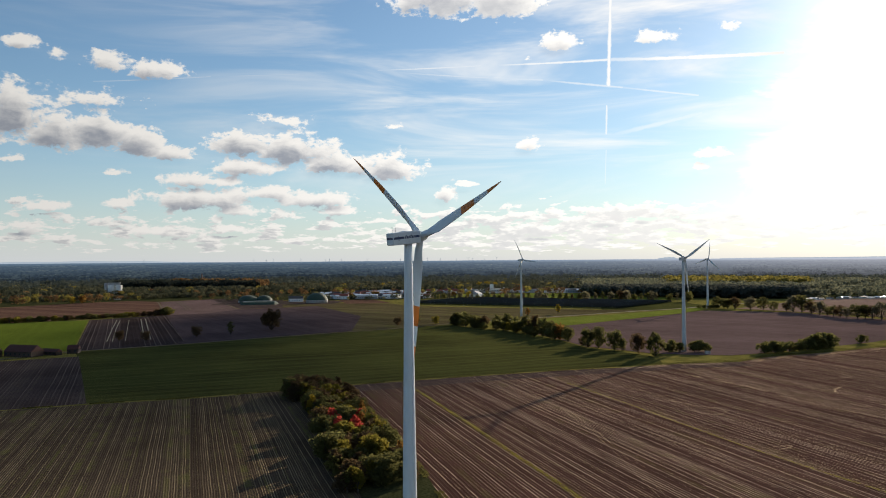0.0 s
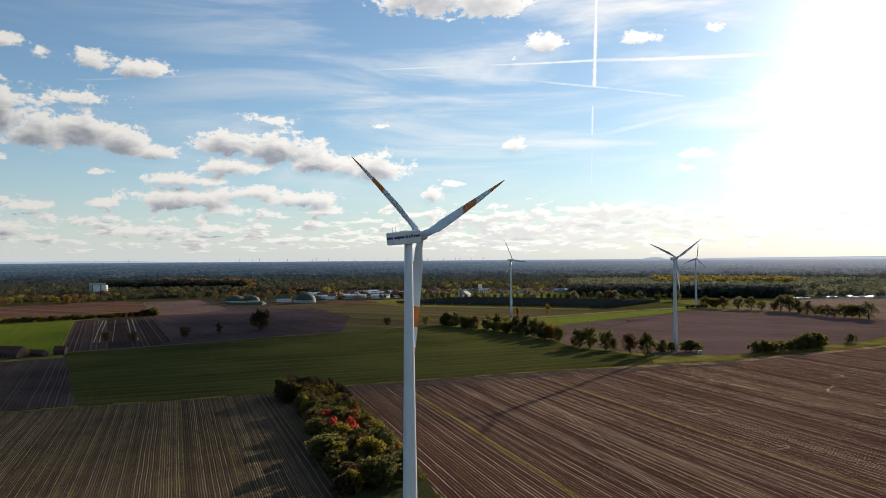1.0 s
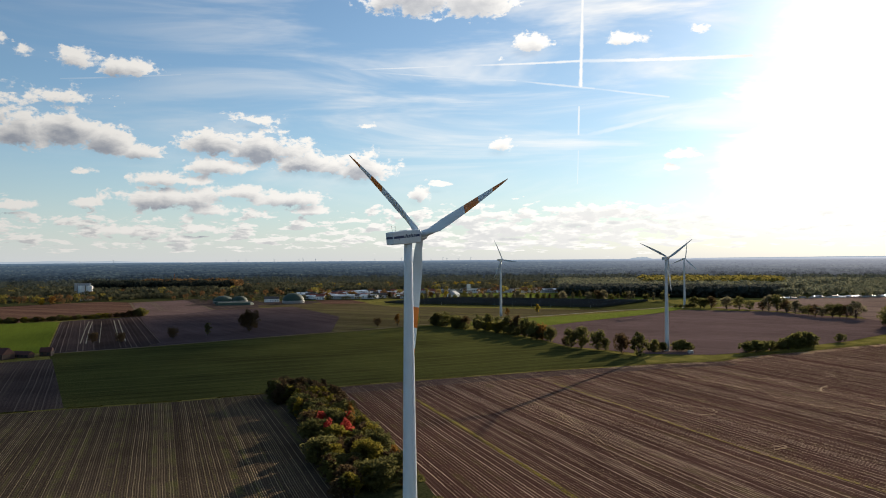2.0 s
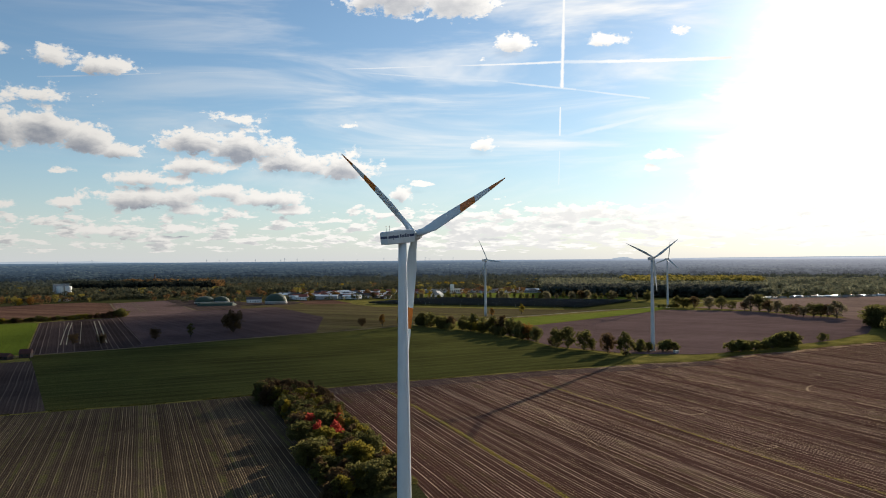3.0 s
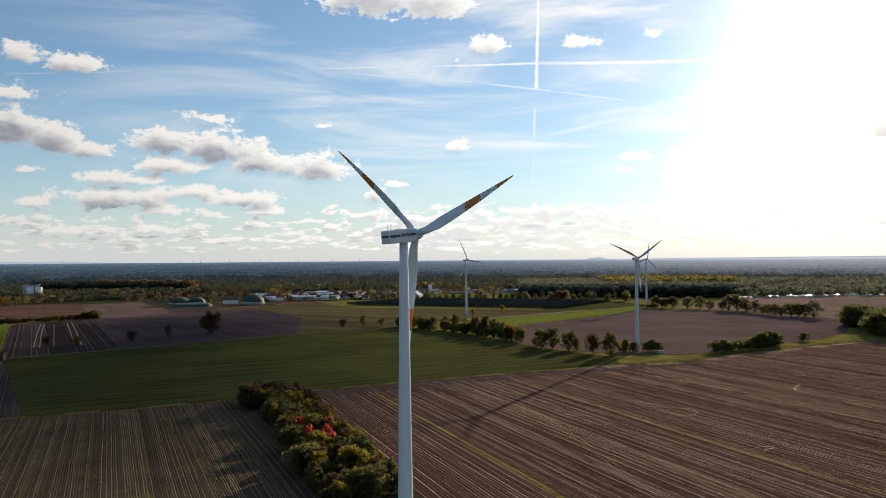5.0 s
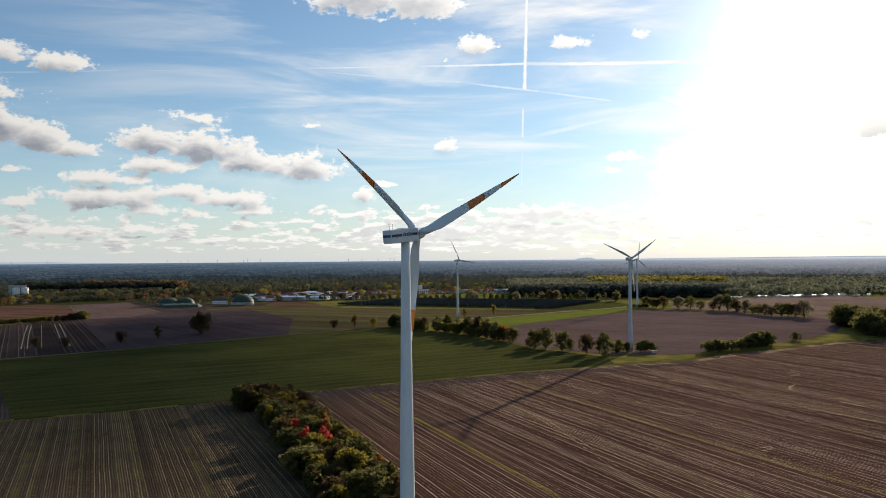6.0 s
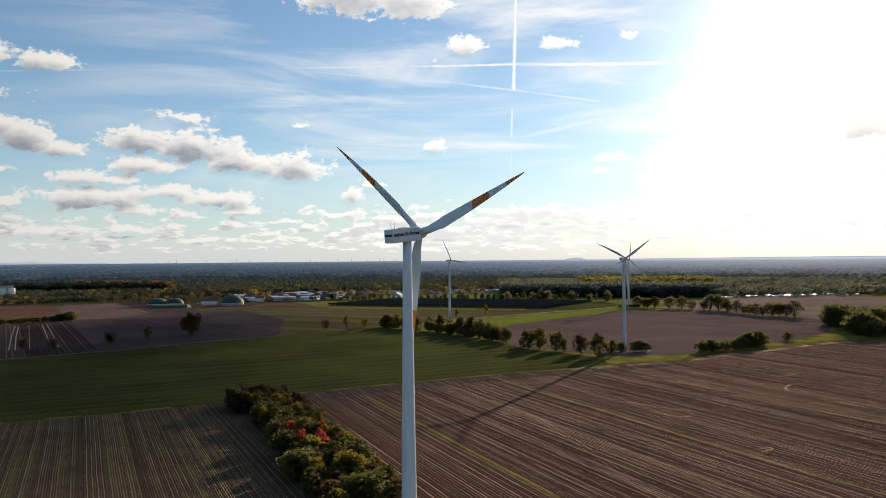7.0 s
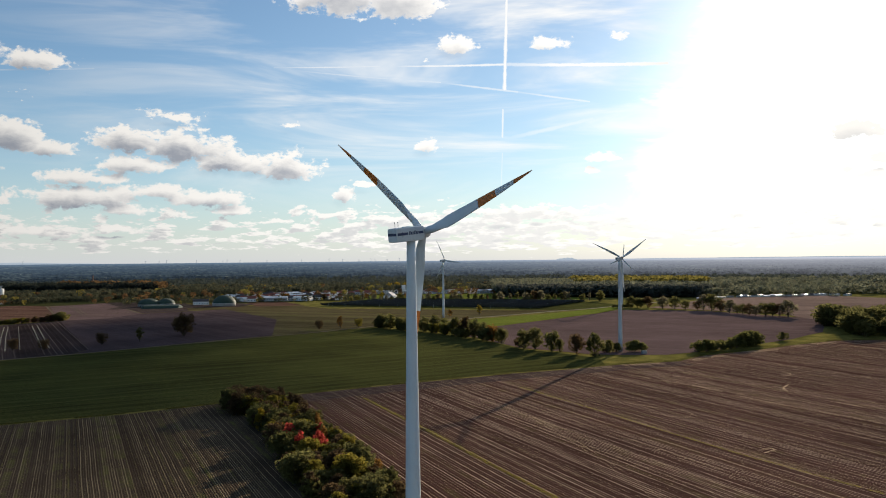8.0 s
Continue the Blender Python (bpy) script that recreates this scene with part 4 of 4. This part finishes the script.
def litter(name, label, poly, heading, pitch, count, size, leaf, level, seed):
    """Short stalks lying along the rows, thick in some rows and thin in others."""
    rng = np.random.default_rng(seed)
    c, s = math.cos(radians(heading)), math.sin(radians(heading))
    px, py = np.array([p[0] for p in poly]), np.array([p[1] for p in poly])
    ac, al = px * c - py * s, px * s + py * c
    r0, r1 = int(ac.min() / pitch), int(ac.max() / pitch)
    weight = rng.random(r1 - r0) ** 4 + .015
    row = rng.choice(np.arange(r0, r1), count * 3, p=weight / weight.sum())
    u = row * pitch + rng.normal(scale=pitch * .09, size=count * 3)
    v = al.min() + (al.max() - al.min()) * rng.random(count * 3)
    x, y = u * c + v * s, v * c - u * s
    keep = np.flatnonzero(inside(x, y, poly))[:count]
    x, y, n = x[keep], y[keep], len(keep)
    turn = radians(heading) + rng.normal(scale=.5, size=n)
    ln = size * (.5 + rng.random(n))
    wd = ln * (.16 + .14 * rng.random(n))
    dx, dy = np.sin(turn), np.cos(turn)
    z = level + .03 + .12 * rng.random(n)
    lift = .8 * ln * rng.random(n)
    quad = np.stack((np.stack((x - dx * ln, y - dy * ln, z), 1), np.stack((x + dy * wd, y - dx * wd, z + .02), 1),
                     np.stack((x + dx * ln, y + dy * ln, z + lift), 1), np.stack((x - dy * wd, y + dx * wd, z + .04), 1)), 1)
    ob = new(name, quad_mesh(name, quad.reshape(-1, 3), M[leaf]))
    return tagged(ob, label, "straw", kind="stuff")


litter("straw_litter", "pale straw lying along the rows of the stubble field", [(-56, 440), (41, 480), (119, 506), (206, 529), (294, 579), (393, 627), (560, 620), (420, 330), (240, 215), (10, 215), (-18, 317)],
       163.5, 1.35, 120000, .25, "leaf_straw", .11, 1)
litter("straw_litter", "dull straw and weeds along the rows of the old stubble field", [(-330, 330), (-184, 386), (-88, 424), (-44, 296), (-22, 225), (-240, 225)], 161.5, 1.3, 40000, .26, "leaf_dry", .09, 2)
litter("soil_clods", "dark clods on the stubble field", [(-56, 440), (41, 480), (119, 506), (206, 529), (294, 579), (393, 627), (560, 620), (420, 330), (240, 215), (10, 215), (-18, 317)],
       163.5, .9, 30000, .26, "leaf_clod", .10, 3)
for shift in (0, 2.2):
    tufts("straw_strip", "pale wheel track across the rows", [(x + shift, y) for x, y in TRACK], .45, 800, .09, "leaf_straw", -.4)
TURNS = [[(153, 470), (172, 423), (179, 389), (191, 355), (204, 323)], [(113, 390), (122, 376), (132, 366), (133, 359), (127, 351), (121, 354), (115, 365)],
         [(222, 425), (214, 417), (208, 405), (211, 394), (214, 376), (219, 359)], [(246, 469), (247, 463), (244, 457), (238, 456)], [(127, 292), (133, 293), (132, 290), (126, 287)]]
for i, arc in enumerate(TURNS):
    tufts("straw_strip", "pale straw left along a tractor's turning track", arc, 2.6 if i == 0 else .9, (1500, 420, 460, 160, 120)[i], .11, "leaf_straw", -.35)


# autumn trees among the town's houses
for x, y, h, leaf in ((-135, 1500, 15, "leaf_orange"), (-128, 1495, 13, "leaf_orange"), (-180, 1480, 12, "leaf_orange"), (-60, 1490, 13, "leaf_brown"), (-30, 1510, 12, "leaf_brown"), (20, 1500, 12, "leaf_orange"),
                      (50, 1480, 13, "leaf_yellow"), (-200, 1520, 14, "leaf_green"), (-250, 1500, 13, "leaf_olive"), (-90, 1470, 11, "leaf_green"), (85, 1490, 12, "leaf_green"), (-650, 1370, 15, "leaf_orange"), (-665, 1362, 13, "leaf_yellow"),
                      (-150, 1900, 18, "leaf_yellow"), (-210, 1880, 18, "leaf_yellow"), (90, 1900, 20, "leaf_yellow"), (110, 1905, 20, "leaf_yellow"), (130, 1900, 19, "leaf_yellow"), (150, 1910, 19, "leaf_yellow")):
    tree(x, y, h, "oak", leaf, "among the houses of the town", "town trees", 1.1)


# ---- woods ----
def woods(name, label, spots, leaf, sprays=85, size=.092):
    rng = np.random.default_rng(len(spots))
    base = []
    for k in range(6):
        cl = [(0, 0, .60, .36), (0, 0, .30, .26)]
        for _ in range(9):
            turn, up = rng.random() * 6.283, rng.uniform(-.3, 1.0)
            cl.append((math.cos(turn) * .26 * math.cos(up), math.sin(turn) * .26 * math.cos(up), .58 + .24 * math.sin(up), .12 + .08 * rng.random()))
        base.append(leaf_quads(np.random.default_rng(k), cl, sprays, .125 if sprays < 60 else size, .25 if sprays < 300 else .5))
    verts = []
    for i, (x, y, h, *up) in enumerate(spots):
        a = rng.random() * 6.283
        c, s = math.cos(a), math.sin(a)
        q = base[i % 6]
        w = h * (.85 + .45 * rng.random())
        verts.append(np.stack(((q[:, 0] * c - q[:, 1] * s) * w + x, (q[:, 0] * s + q[:, 1] * c) * w + y, q[:, 2] * h + (up[0] if up else 0.0)), 1))
    ob = new(name, quad_mesh(name, np.concatenate(verts), M[leaf]))
    return tagged(ob, label, "woods", kind="stuff")


def spots_polar(count, az0, az1, r0, r1, h0, h1, seed):
    rng = np.random.default_rng(seed)
    a, r = np.radians(az0 + (az1 - az0) * rng.random(count)), r0 + (r1 - r0) * rng.random(count) ** 1.2
    return [(r[i] * math.sin(a[i]), r[i] * math.cos(a[i]), h0 + (h1 - h0) * rng.random()) for i in range(count)]


def spots_quad(count, p, h0, h1, seed):
    rng = np.random.default_rng(seed)
    out = []
    for _ in range(count):
        u, v = rng.random(), rng.random()
        q = [(p[0][k] * (1 - u) + p[1][k] * u) * (1 - v) + (p[3][k] * (1 - u) + p[2][k] * u) * v for k in (0, 1)]
        out.append((q[0], q[1], h0 + (h1 - h0) * rng.random()))
    return out


def spots_rise(count, seed):
    """Trees on the raised far plain, shrunk outwards to look further off from the camera, in loose belts."""
    rng = np.random.default_rng(seed)
    out = []
    while len(out) < count:
        a, r = radians(rng.uniform(-40, 50)), 3000 + 1500 * rng.random() ** 1.3
        if noise.noise((a * 30, r * .006, 1.0)) < -.12:
            continue
        z = float(np.interp(r, [row[0] for row in RISE], [row[1] for row in RISE]))
        out.append((r * math.sin(a), r * math.cos(a), rng.uniform(15, 24) * (72 - z) / 72, z - .4))
    return out


def floor(corners):
    field("scrub", "dark green-brown woodland floor", corners, "woodland_floor")


field("clay", "brown heap-strewn patch before the town", [(-202, 1449), (-143, 1462), (-88, 1300), (-165, 1290)])
for line, wide in (([(-304, 698), (-355, 824), (-406, 955)], .9), ([(-309, 698), (-360, 826), (-411, 957)], .9), ([(-275, 714), (-325, 836), (-381, 972)], 1.1), ([(-280, 712), (-330, 834), (-386, 970)], 1.1), ([(-295, 705), (-345, 830), (-398, 963)], .5),
                   ([(-384, 1158), (-433, 1276), (-493, 1421)], 1.6), ([(-389, 1156), (-438, 1274), (-498, 1419)], 1.6), ([(-421, 1142), (-368, 1155), (-329, 1198)], 3.0), ([(-539, 1432), (-431, 1168)], 3.0), ([(-451, 1489), (-317, 1170)], 4.0)):
    ribbon("wheel_track", "lane" if wide < 1.2 else "track", "pale dusty wheel track across the soil", line, wide)
field("dull", "bare headland before the scrub belt", [(-470, 1545), (-453, 1484), (-310, 1163), (-253, 1198), (-277, 1306), (-300, 1425)], "yard")
field("dull", "trampled yard round the biogas tanks", [(-395, 1275), (-190, 1290), (-175, 1350), (-200, 1400), (-390, 1385)], "yard")
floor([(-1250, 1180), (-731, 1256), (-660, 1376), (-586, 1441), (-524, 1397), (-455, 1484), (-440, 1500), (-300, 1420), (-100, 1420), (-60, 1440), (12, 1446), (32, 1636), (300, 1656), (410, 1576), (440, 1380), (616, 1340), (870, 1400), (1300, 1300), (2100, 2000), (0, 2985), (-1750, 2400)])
woods("woods", "dense dull green copse at the end of the ploughed field", spots_quad(110, [(446, 672), (570, 652), (620, 790), (500, 810)], 15, 20, 41), "leaf_dark", 900, .03)
woods("woods", "dense woodland front beyond the meadow, shade in its colour", spots_quad(420, [(275, 1470), (620, 1345), (680, 1400), (290, 1560)], 21, 27, 31), "woods_shade_front")
woods("woods", "dense woodland beyond the meadow", spots_quad(1300, [(290, 1550), (670, 1400), (1100, 1900), (380, 2100)], 21, 27, 3), "woods_haze_lift")
woods("woods", "autumn yellow woodland top", spots_quad(420, [(520, 1720), (790, 1640), (900, 1900), (600, 2050)], 27, 33, 4), "woods_warm")
woods("woods", "woodland beyond the wide brown field", spots_quad(1200, [(640, 1350), (1250, 1320), (1700, 2100), (950, 2200)], 15, 21, 5), "woods_haze_lift")
woods("woods", "woodland block behind the silos, shade in its colour", spots_quad(420, [(-790, 1830), (-450, 1830), (-480, 2000), (-860, 2000)], 26, 32, 6), "woods_shade_block")
woods("woods", "rust brown wood edge behind the silos", spots_quad(120, [(-700, 1960), (-430, 1850), (-470, 2000), (-720, 2040)], 29, 35, 16), "woods_rust")
woods("woods", "mixed woodland and gardens round the town", spots_polar(1900, -37, 12, 1690, 2200, 12, 21, 8), "woods")
woods("woods", "autumn trees among the houses", spots_polar(80, -37, 12, 1500, 2100, 12, 21, 9), "woods_warm")
woods("woods", "rust brown trees among the houses", spots_polar(200, -37, 12, 1500, 2100, 9, 18, 19), "woods_rust")
woods("woods", "far woodland on the plain", spots_polar(5200, -42, 52, 2050, 3050, 13, 22, 10), "woods_air_blue", 22)
# these belts carry the plain's haze emission too
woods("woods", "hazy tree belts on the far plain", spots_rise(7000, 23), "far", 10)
woods("woods", "garden trees along the town's edge", spots_polar(300, -16, 0, 1425, 1690, 5, 11, 14), "woods")
woods("woods", "autumn garden trees along the town's edge", spots_polar(26, -16, 0, 1420, 1640, 5, 10, 15), "woods_warm")
woods("woods", "low scrub belt before the town", spots_quad(60, [(-1100, 1250), (-584, 1450), (-600, 1560), (-1150, 1420)], 8, 14, 11), "woods_warm")
woods("woods", "rust brown scrub belt before the town", spots_quad(90, [(-1100, 1250), (-584, 1450), (-600, 1560), (-1150, 1420)], 6, 13, 17), "woods_rust")
woods("woods", "green scrub belt before the town", spots_quad(520, [(-1100, 1230), (-470, 1545), (-470, 1640), (-1150, 1420)], 7, 14, 12), "woods")


# ---- buildings ----
M["white_wall"] = painted("white_render", (.80, .79, .76), .8, .12, .3)
M["grey_wall"] = painted("grey_cladding", (.36, .37, .38), .6, .1, .3)
M["red_roof"] = painted("red_tiles", (.24, .075, .05), .8, .2, 1.5)
M["dark_roof"] = painted("dark_tiles", (.06, .055, .055), .7, .2, 1.5)
M["pale_roof"] = painted("pale_sheet_roof", (.55, .56, .57), .34, .12, .4, .5)
M["brick"] = painted("red_brick_wall", (.12, .06, .045), .85, .2, 1.2)
M["green_dome"] = painted("green_membrane", (.022, .050, .034), .75, .12, .3)
# farm walls and roofs: the shade they stand in is put into their colour
M["shade_brick"] = painted("shade_dark_brick", (.045, .026, .021), .85, .2, 1.2)
M["shade_roof"] = painted("shade_dark_roof", (.065, .019, .014), .85, .2, 1.2)
M["concrete"] = painted("concrete", (.36, .35, .33), .85, .18, .5)
M["glass"] = painted("dark_glazing", (.03, .035, .04), .12, .1, 1)


def house(x, y, w, d, h, turn, wall, roof, label, pitch=.45, name="house"):
    t = thing(name, pose(x, y, 0, 0, 0, turn), label, name, "town buildings")
    part("wall", box(-w / 2, w / 2, -d / 2, d / 2, 0, h), M[wall], t)
    rise = d / 2 * pitch
    o = .4
    bm = bmesh.new()
    vs = [bm.verts.new(v) for v in ((-w / 2 - o, -d / 2 - o, h), (w / 2 + o, -d / 2 - o, h), (w / 2 + o, d / 2 + o, h), (-w / 2 - o, d / 2 + o, h), (-w / 2 - o, 0, h + rise), (w / 2 + o, 0, h + rise))]
    for f in ((0, 1, 5, 4), (2, 3, 4, 5), (0, 4, 3), (1, 2, 5), (3, 2, 1, 0)):
        bm.faces.new([vs[i] for i in f])
    part("roof", bm, M[roof], t)
    n = max(2, int(w / 4))
    for i in range(n):
        u = -w / 2 + w * (i + .5) / n
        part("window", box(u - .7, u + .7, -d / 2 - .03, -d / 2 + .1, h * .35, h * .35 + 1.4), M["glass"], t)
    return t


rnd = random.Random(21)
for i in range(185):
    a = radians(rnd.uniform(-9.0, 10))
    r = rnd.uniform(1450, 1690) if a < 0.0 else rnd.uniform(1670, 1800)
    shed = rnd.random() < .45
    w, d, h = (rnd.uniform(20, 45), rnd.uniform(12, 20), rnd.uniform(5, 8)) if shed else (rnd.uniform(10, 16), rnd.uniform(8, 11), rnd.uniform(4, 6.5))
    house(r * math.sin(a), r * math.cos(a), w, d, h, rnd.uniform(-35, 35), rnd.choice(["white_wall", "white_wall", "grey_wall", "brick"]),
          "pale_roof" if shed else rnd.choice(["red_roof", "dark_roof", "red_roof"]), "long pale industrial shed at the town's edge" if shed else "small pitched-roof house among trees",
          .15 if shed else .9, "shed" if shed else "house")
for x, y, w, d, h, turn, wall, roof, label in ((-329, 596, 27, 12, 4, -18, "shade_brick", "shade_roof", "long brick barn with a dark red roof"), (-298, 613, 8, 8, 3.5, 10, "shade_brick", "shade_roof", "small brick shed with a red roof"),
                                                (-311, 603, 16, 6, 2.6, -20, "shade_brick", "shade_roof", "low farm shed, darkened for shade"), (-352, 590, 14, 10, 4, 70, "shade_brick", "shade_roof", "brick farmhouse with a red roof")):
    house(x, y, w, d, h, turn, wall, roof, label, .8, "barn")


house(-645, 1497, 21, 9, 5, 15, "white_wall", "pale_roof", "long white shed among scrub", .2, "shed")
house(62, 1432, 16, 20, 8, 60, "white_wall", "grey_wall", "pale gabled hall beside the solar park", .7, "hall")
house(-266, 1372, 26, 14, 6, 10, "white_wall", "dark_roof", "pale barn between the biogas tanks", .6, "barn")
# greenhouses and halls at the far edge of the wide field and of the meadow
for x, y, w, d, turn in ((263, 1737, 112, 18, 18), (190, 1680, 36, 16, 10)):
    house(x, y, w, d, 3.2, turn, "white_wall", "pale_roof", "low pale hall at the meadow's edge", .3, "greenhouse")
GLASSHOUSES = [(590, 1280), (616, 1292), (660, 1322), (705, 1336), (770, 1345), (820, 1356), (872, 1356), (925, 1330)]
for i in range(46):
    u = rnd.random() ** .8 * (len(GLASSHOUSES) - 1.01)
    (ax, ay), (bx, by) = GLASSHOUSES[int(u)], GLASSHOUSES[int(u) + 1]
    f = u - int(u)
    house(ax + (bx - ax) * f, ay + (by - ay) * f + rnd.uniform(-6, 10), rnd.uniform(5, 17), rnd.uniform(5, 9), rnd.uniform(1.8, 3), rnd.uniform(-25, 25), rnd.choice(["white_wall", "grey_wall"]),
          rnd.choice(["pale_roof", "pale_roof", "dark_roof"]), "low pale greenhouse at the field's edge", .3, "greenhouse")
hall = thing("factory_hall", pose(108, 1660, 0, 0, 0, 12), "white factory block with a square tower", "factory", "town buildings")
part("wall", box(-15, 17, -7, 7, 0, 10), M["white_wall"], hall)
part("tower", box(-6, 1, -3.5, 3.5, 10, 20, .1), M["white_wall"], hall, "white square tower")
part("roof", box(-15.4, 17.4, -7.4, 7.4, 10, 10.5), M["grey_wall"], hall)
for i in range(7):
    part("window", box(-13.5 + 4.4 * i, -11.2 + 4.4 * i, -7.05, -6.9, 4, 7), M["glass"], hall)


def dome_tank(x, y, r, wall, rise, label):
    t = thing("digester_tank", pose(x, y, 0), label, "tank", "biogas tanks")
    part("wall", lathe([(r, 0), (r, wall)], 40), M["green_dome" if wall < 5 else "concrete"], t, "pale concrete ring wall", True)
    part("dome", lathe([(r * 1.01, wall - .3)] + [(r * math.cos(a) + .001, wall + rise * math.sin(a)) for a in [i * math.pi / 20 for i in range(11)]], 40, False), M["green_dome"], t, "green membrane dome", True)
    part("rim", lathe([(r * 1.0, wall - .5), (r * 1.035, wall - .5), (r * 1.035, wall + .1), (r * 1.0, wall + .1)], 40), M["pale_roof"], t, "pale metal rim round the dome's foot")
    for k in range(24):
        post = part("buttress", box(r - .05, r + .35, -.3, .3, 0, wall - .5), M["grey_wall"], t)
        post.matrix_basis = pose(0, 0, 0, 0, 0, 15 * k)
    return t


dome_tank(-221, 1330, 18.5, 5, 13, "green domed biogas tank with a pale wall")
dome_tank(-345, 1345, 17, 4, 9.5, "green domed biogas tank behind an earth bank")
dome_tank(-318, 1350, 13.5, 4.5, 8.5, "smaller green domed biogas tank")
bank = thing("silage_clamp", pose(-312, 1290, 0, 0, 0, 8), "long green sheeted silage clamp", "silage clamp")
part("cover", loft([[Vector((x, y * w, z * w)) for y, z in ((-14, 0), (-10, 4.2), (-4, 5.4), (4, 5.4), (10, 4.2), (14, 0))] for x, w in ((-31, .5), (-26, 1), (0, 1.02), (26, 1), (31, .5))]), M["green_dome"], bank)
silo = thing("silo_group", pose(-691, 1600, 0, 0, 0, 20) @ Matrix.Diagonal((.8, .8, .95, 1)), "white grain silo block with twin round bins", "silo")
part("bin", lathe([(8.5, 0), (8.5, 26), (8.2, 27)], 32), M["white_wall"], silo, "white round bin", True).location = (-9, 0, 0)
part("bin", lathe([(8.5, 0), (8.5, 26), (8.2, 27)], 32), M["white_wall"], silo, "white round bin", True).location = (9.5, 0, 0)
part("bin", lathe([(4, 0), (4, 30), (3.8, 30.5)], 24), M["grey_wall"], silo, "grey slim bin", True).location = (-22, 3, 0)
part("conveyor", box(-26, 14, -1.2, 1.2, 31, 32.5), M["grey_wall"], silo, "grey conveyor bridge")
part("headhouse", box(-17, 12, -4, 4, 27.1, 30.5), M["grey_wall"], silo, "grey head house on top")
chim = thing("chimney", pose(-635, 2000, 0), "tall dark brick chimney above the trees", "chimney")
part("stack", lathe([(2.2, 0), (1.4, 42), (1.6, 42.1), (1.6, 43)], 16), M["brick"], chim)


# ---- solar park ----
panel_m, g = material("solar_panel")
p = where(g)
surface(g, g.mix(g.noise(p, .4, 3), (.07, .075, .088), (.13, .135, .15)), .6, spec=.1)
M["panel"] = panel_m
solar_a, solar_b = Vector((-62, 1283, 0)), Vector((262, 1112, 0))
along = (solar_b - solar_a).normalized()
back_way = Vector((-along.y, along.x, 0))
for i in range(18):
    o = solar_a + back_way * (10.5 * i) + along * (2 * i)
    ln = (solar_b - solar_a).length
    t = thing("solar_table", Matrix.Translation(o) @ Matrix.Rotation(math.atan2(along.y, along.x), 4, "Z"), "long dark row of solar panels", "solar panels", "solar park rows")
    part("panel_sheet", loft([[Vector((x, 0, 4.4)), Vector((x, 5.0, 1.2)), Vector((x, 5.0, 1.3)), Vector((x, 0, 4.5))] for x in (0, ln)]), M["panel"], t, "dark glassy panels")
    for k in range(12):
        part("post", box(ln * (k + .5) / 12 - .1, ln * (k + .5) / 12 + .1, -.25, -.05, 0, 4.6), M["white_wall"], t)

# transformer kiosk at the foot of the turbine among bushes
kiosk = thing("transformer_kiosk", pose(200, 577, 0, 0, 0, 15), "small grey transformer kiosk beside bushes", "kiosk")
part("housing", box(-1.8, 1.8, -1.2, 1.2, 0, 2.1, .05), M["concrete"], kiosk)
part("roof", box(-1.95, 1.95, -1.35, 1.35, 2.1, 2.25, .04), M["grey_wall"], kiosk)
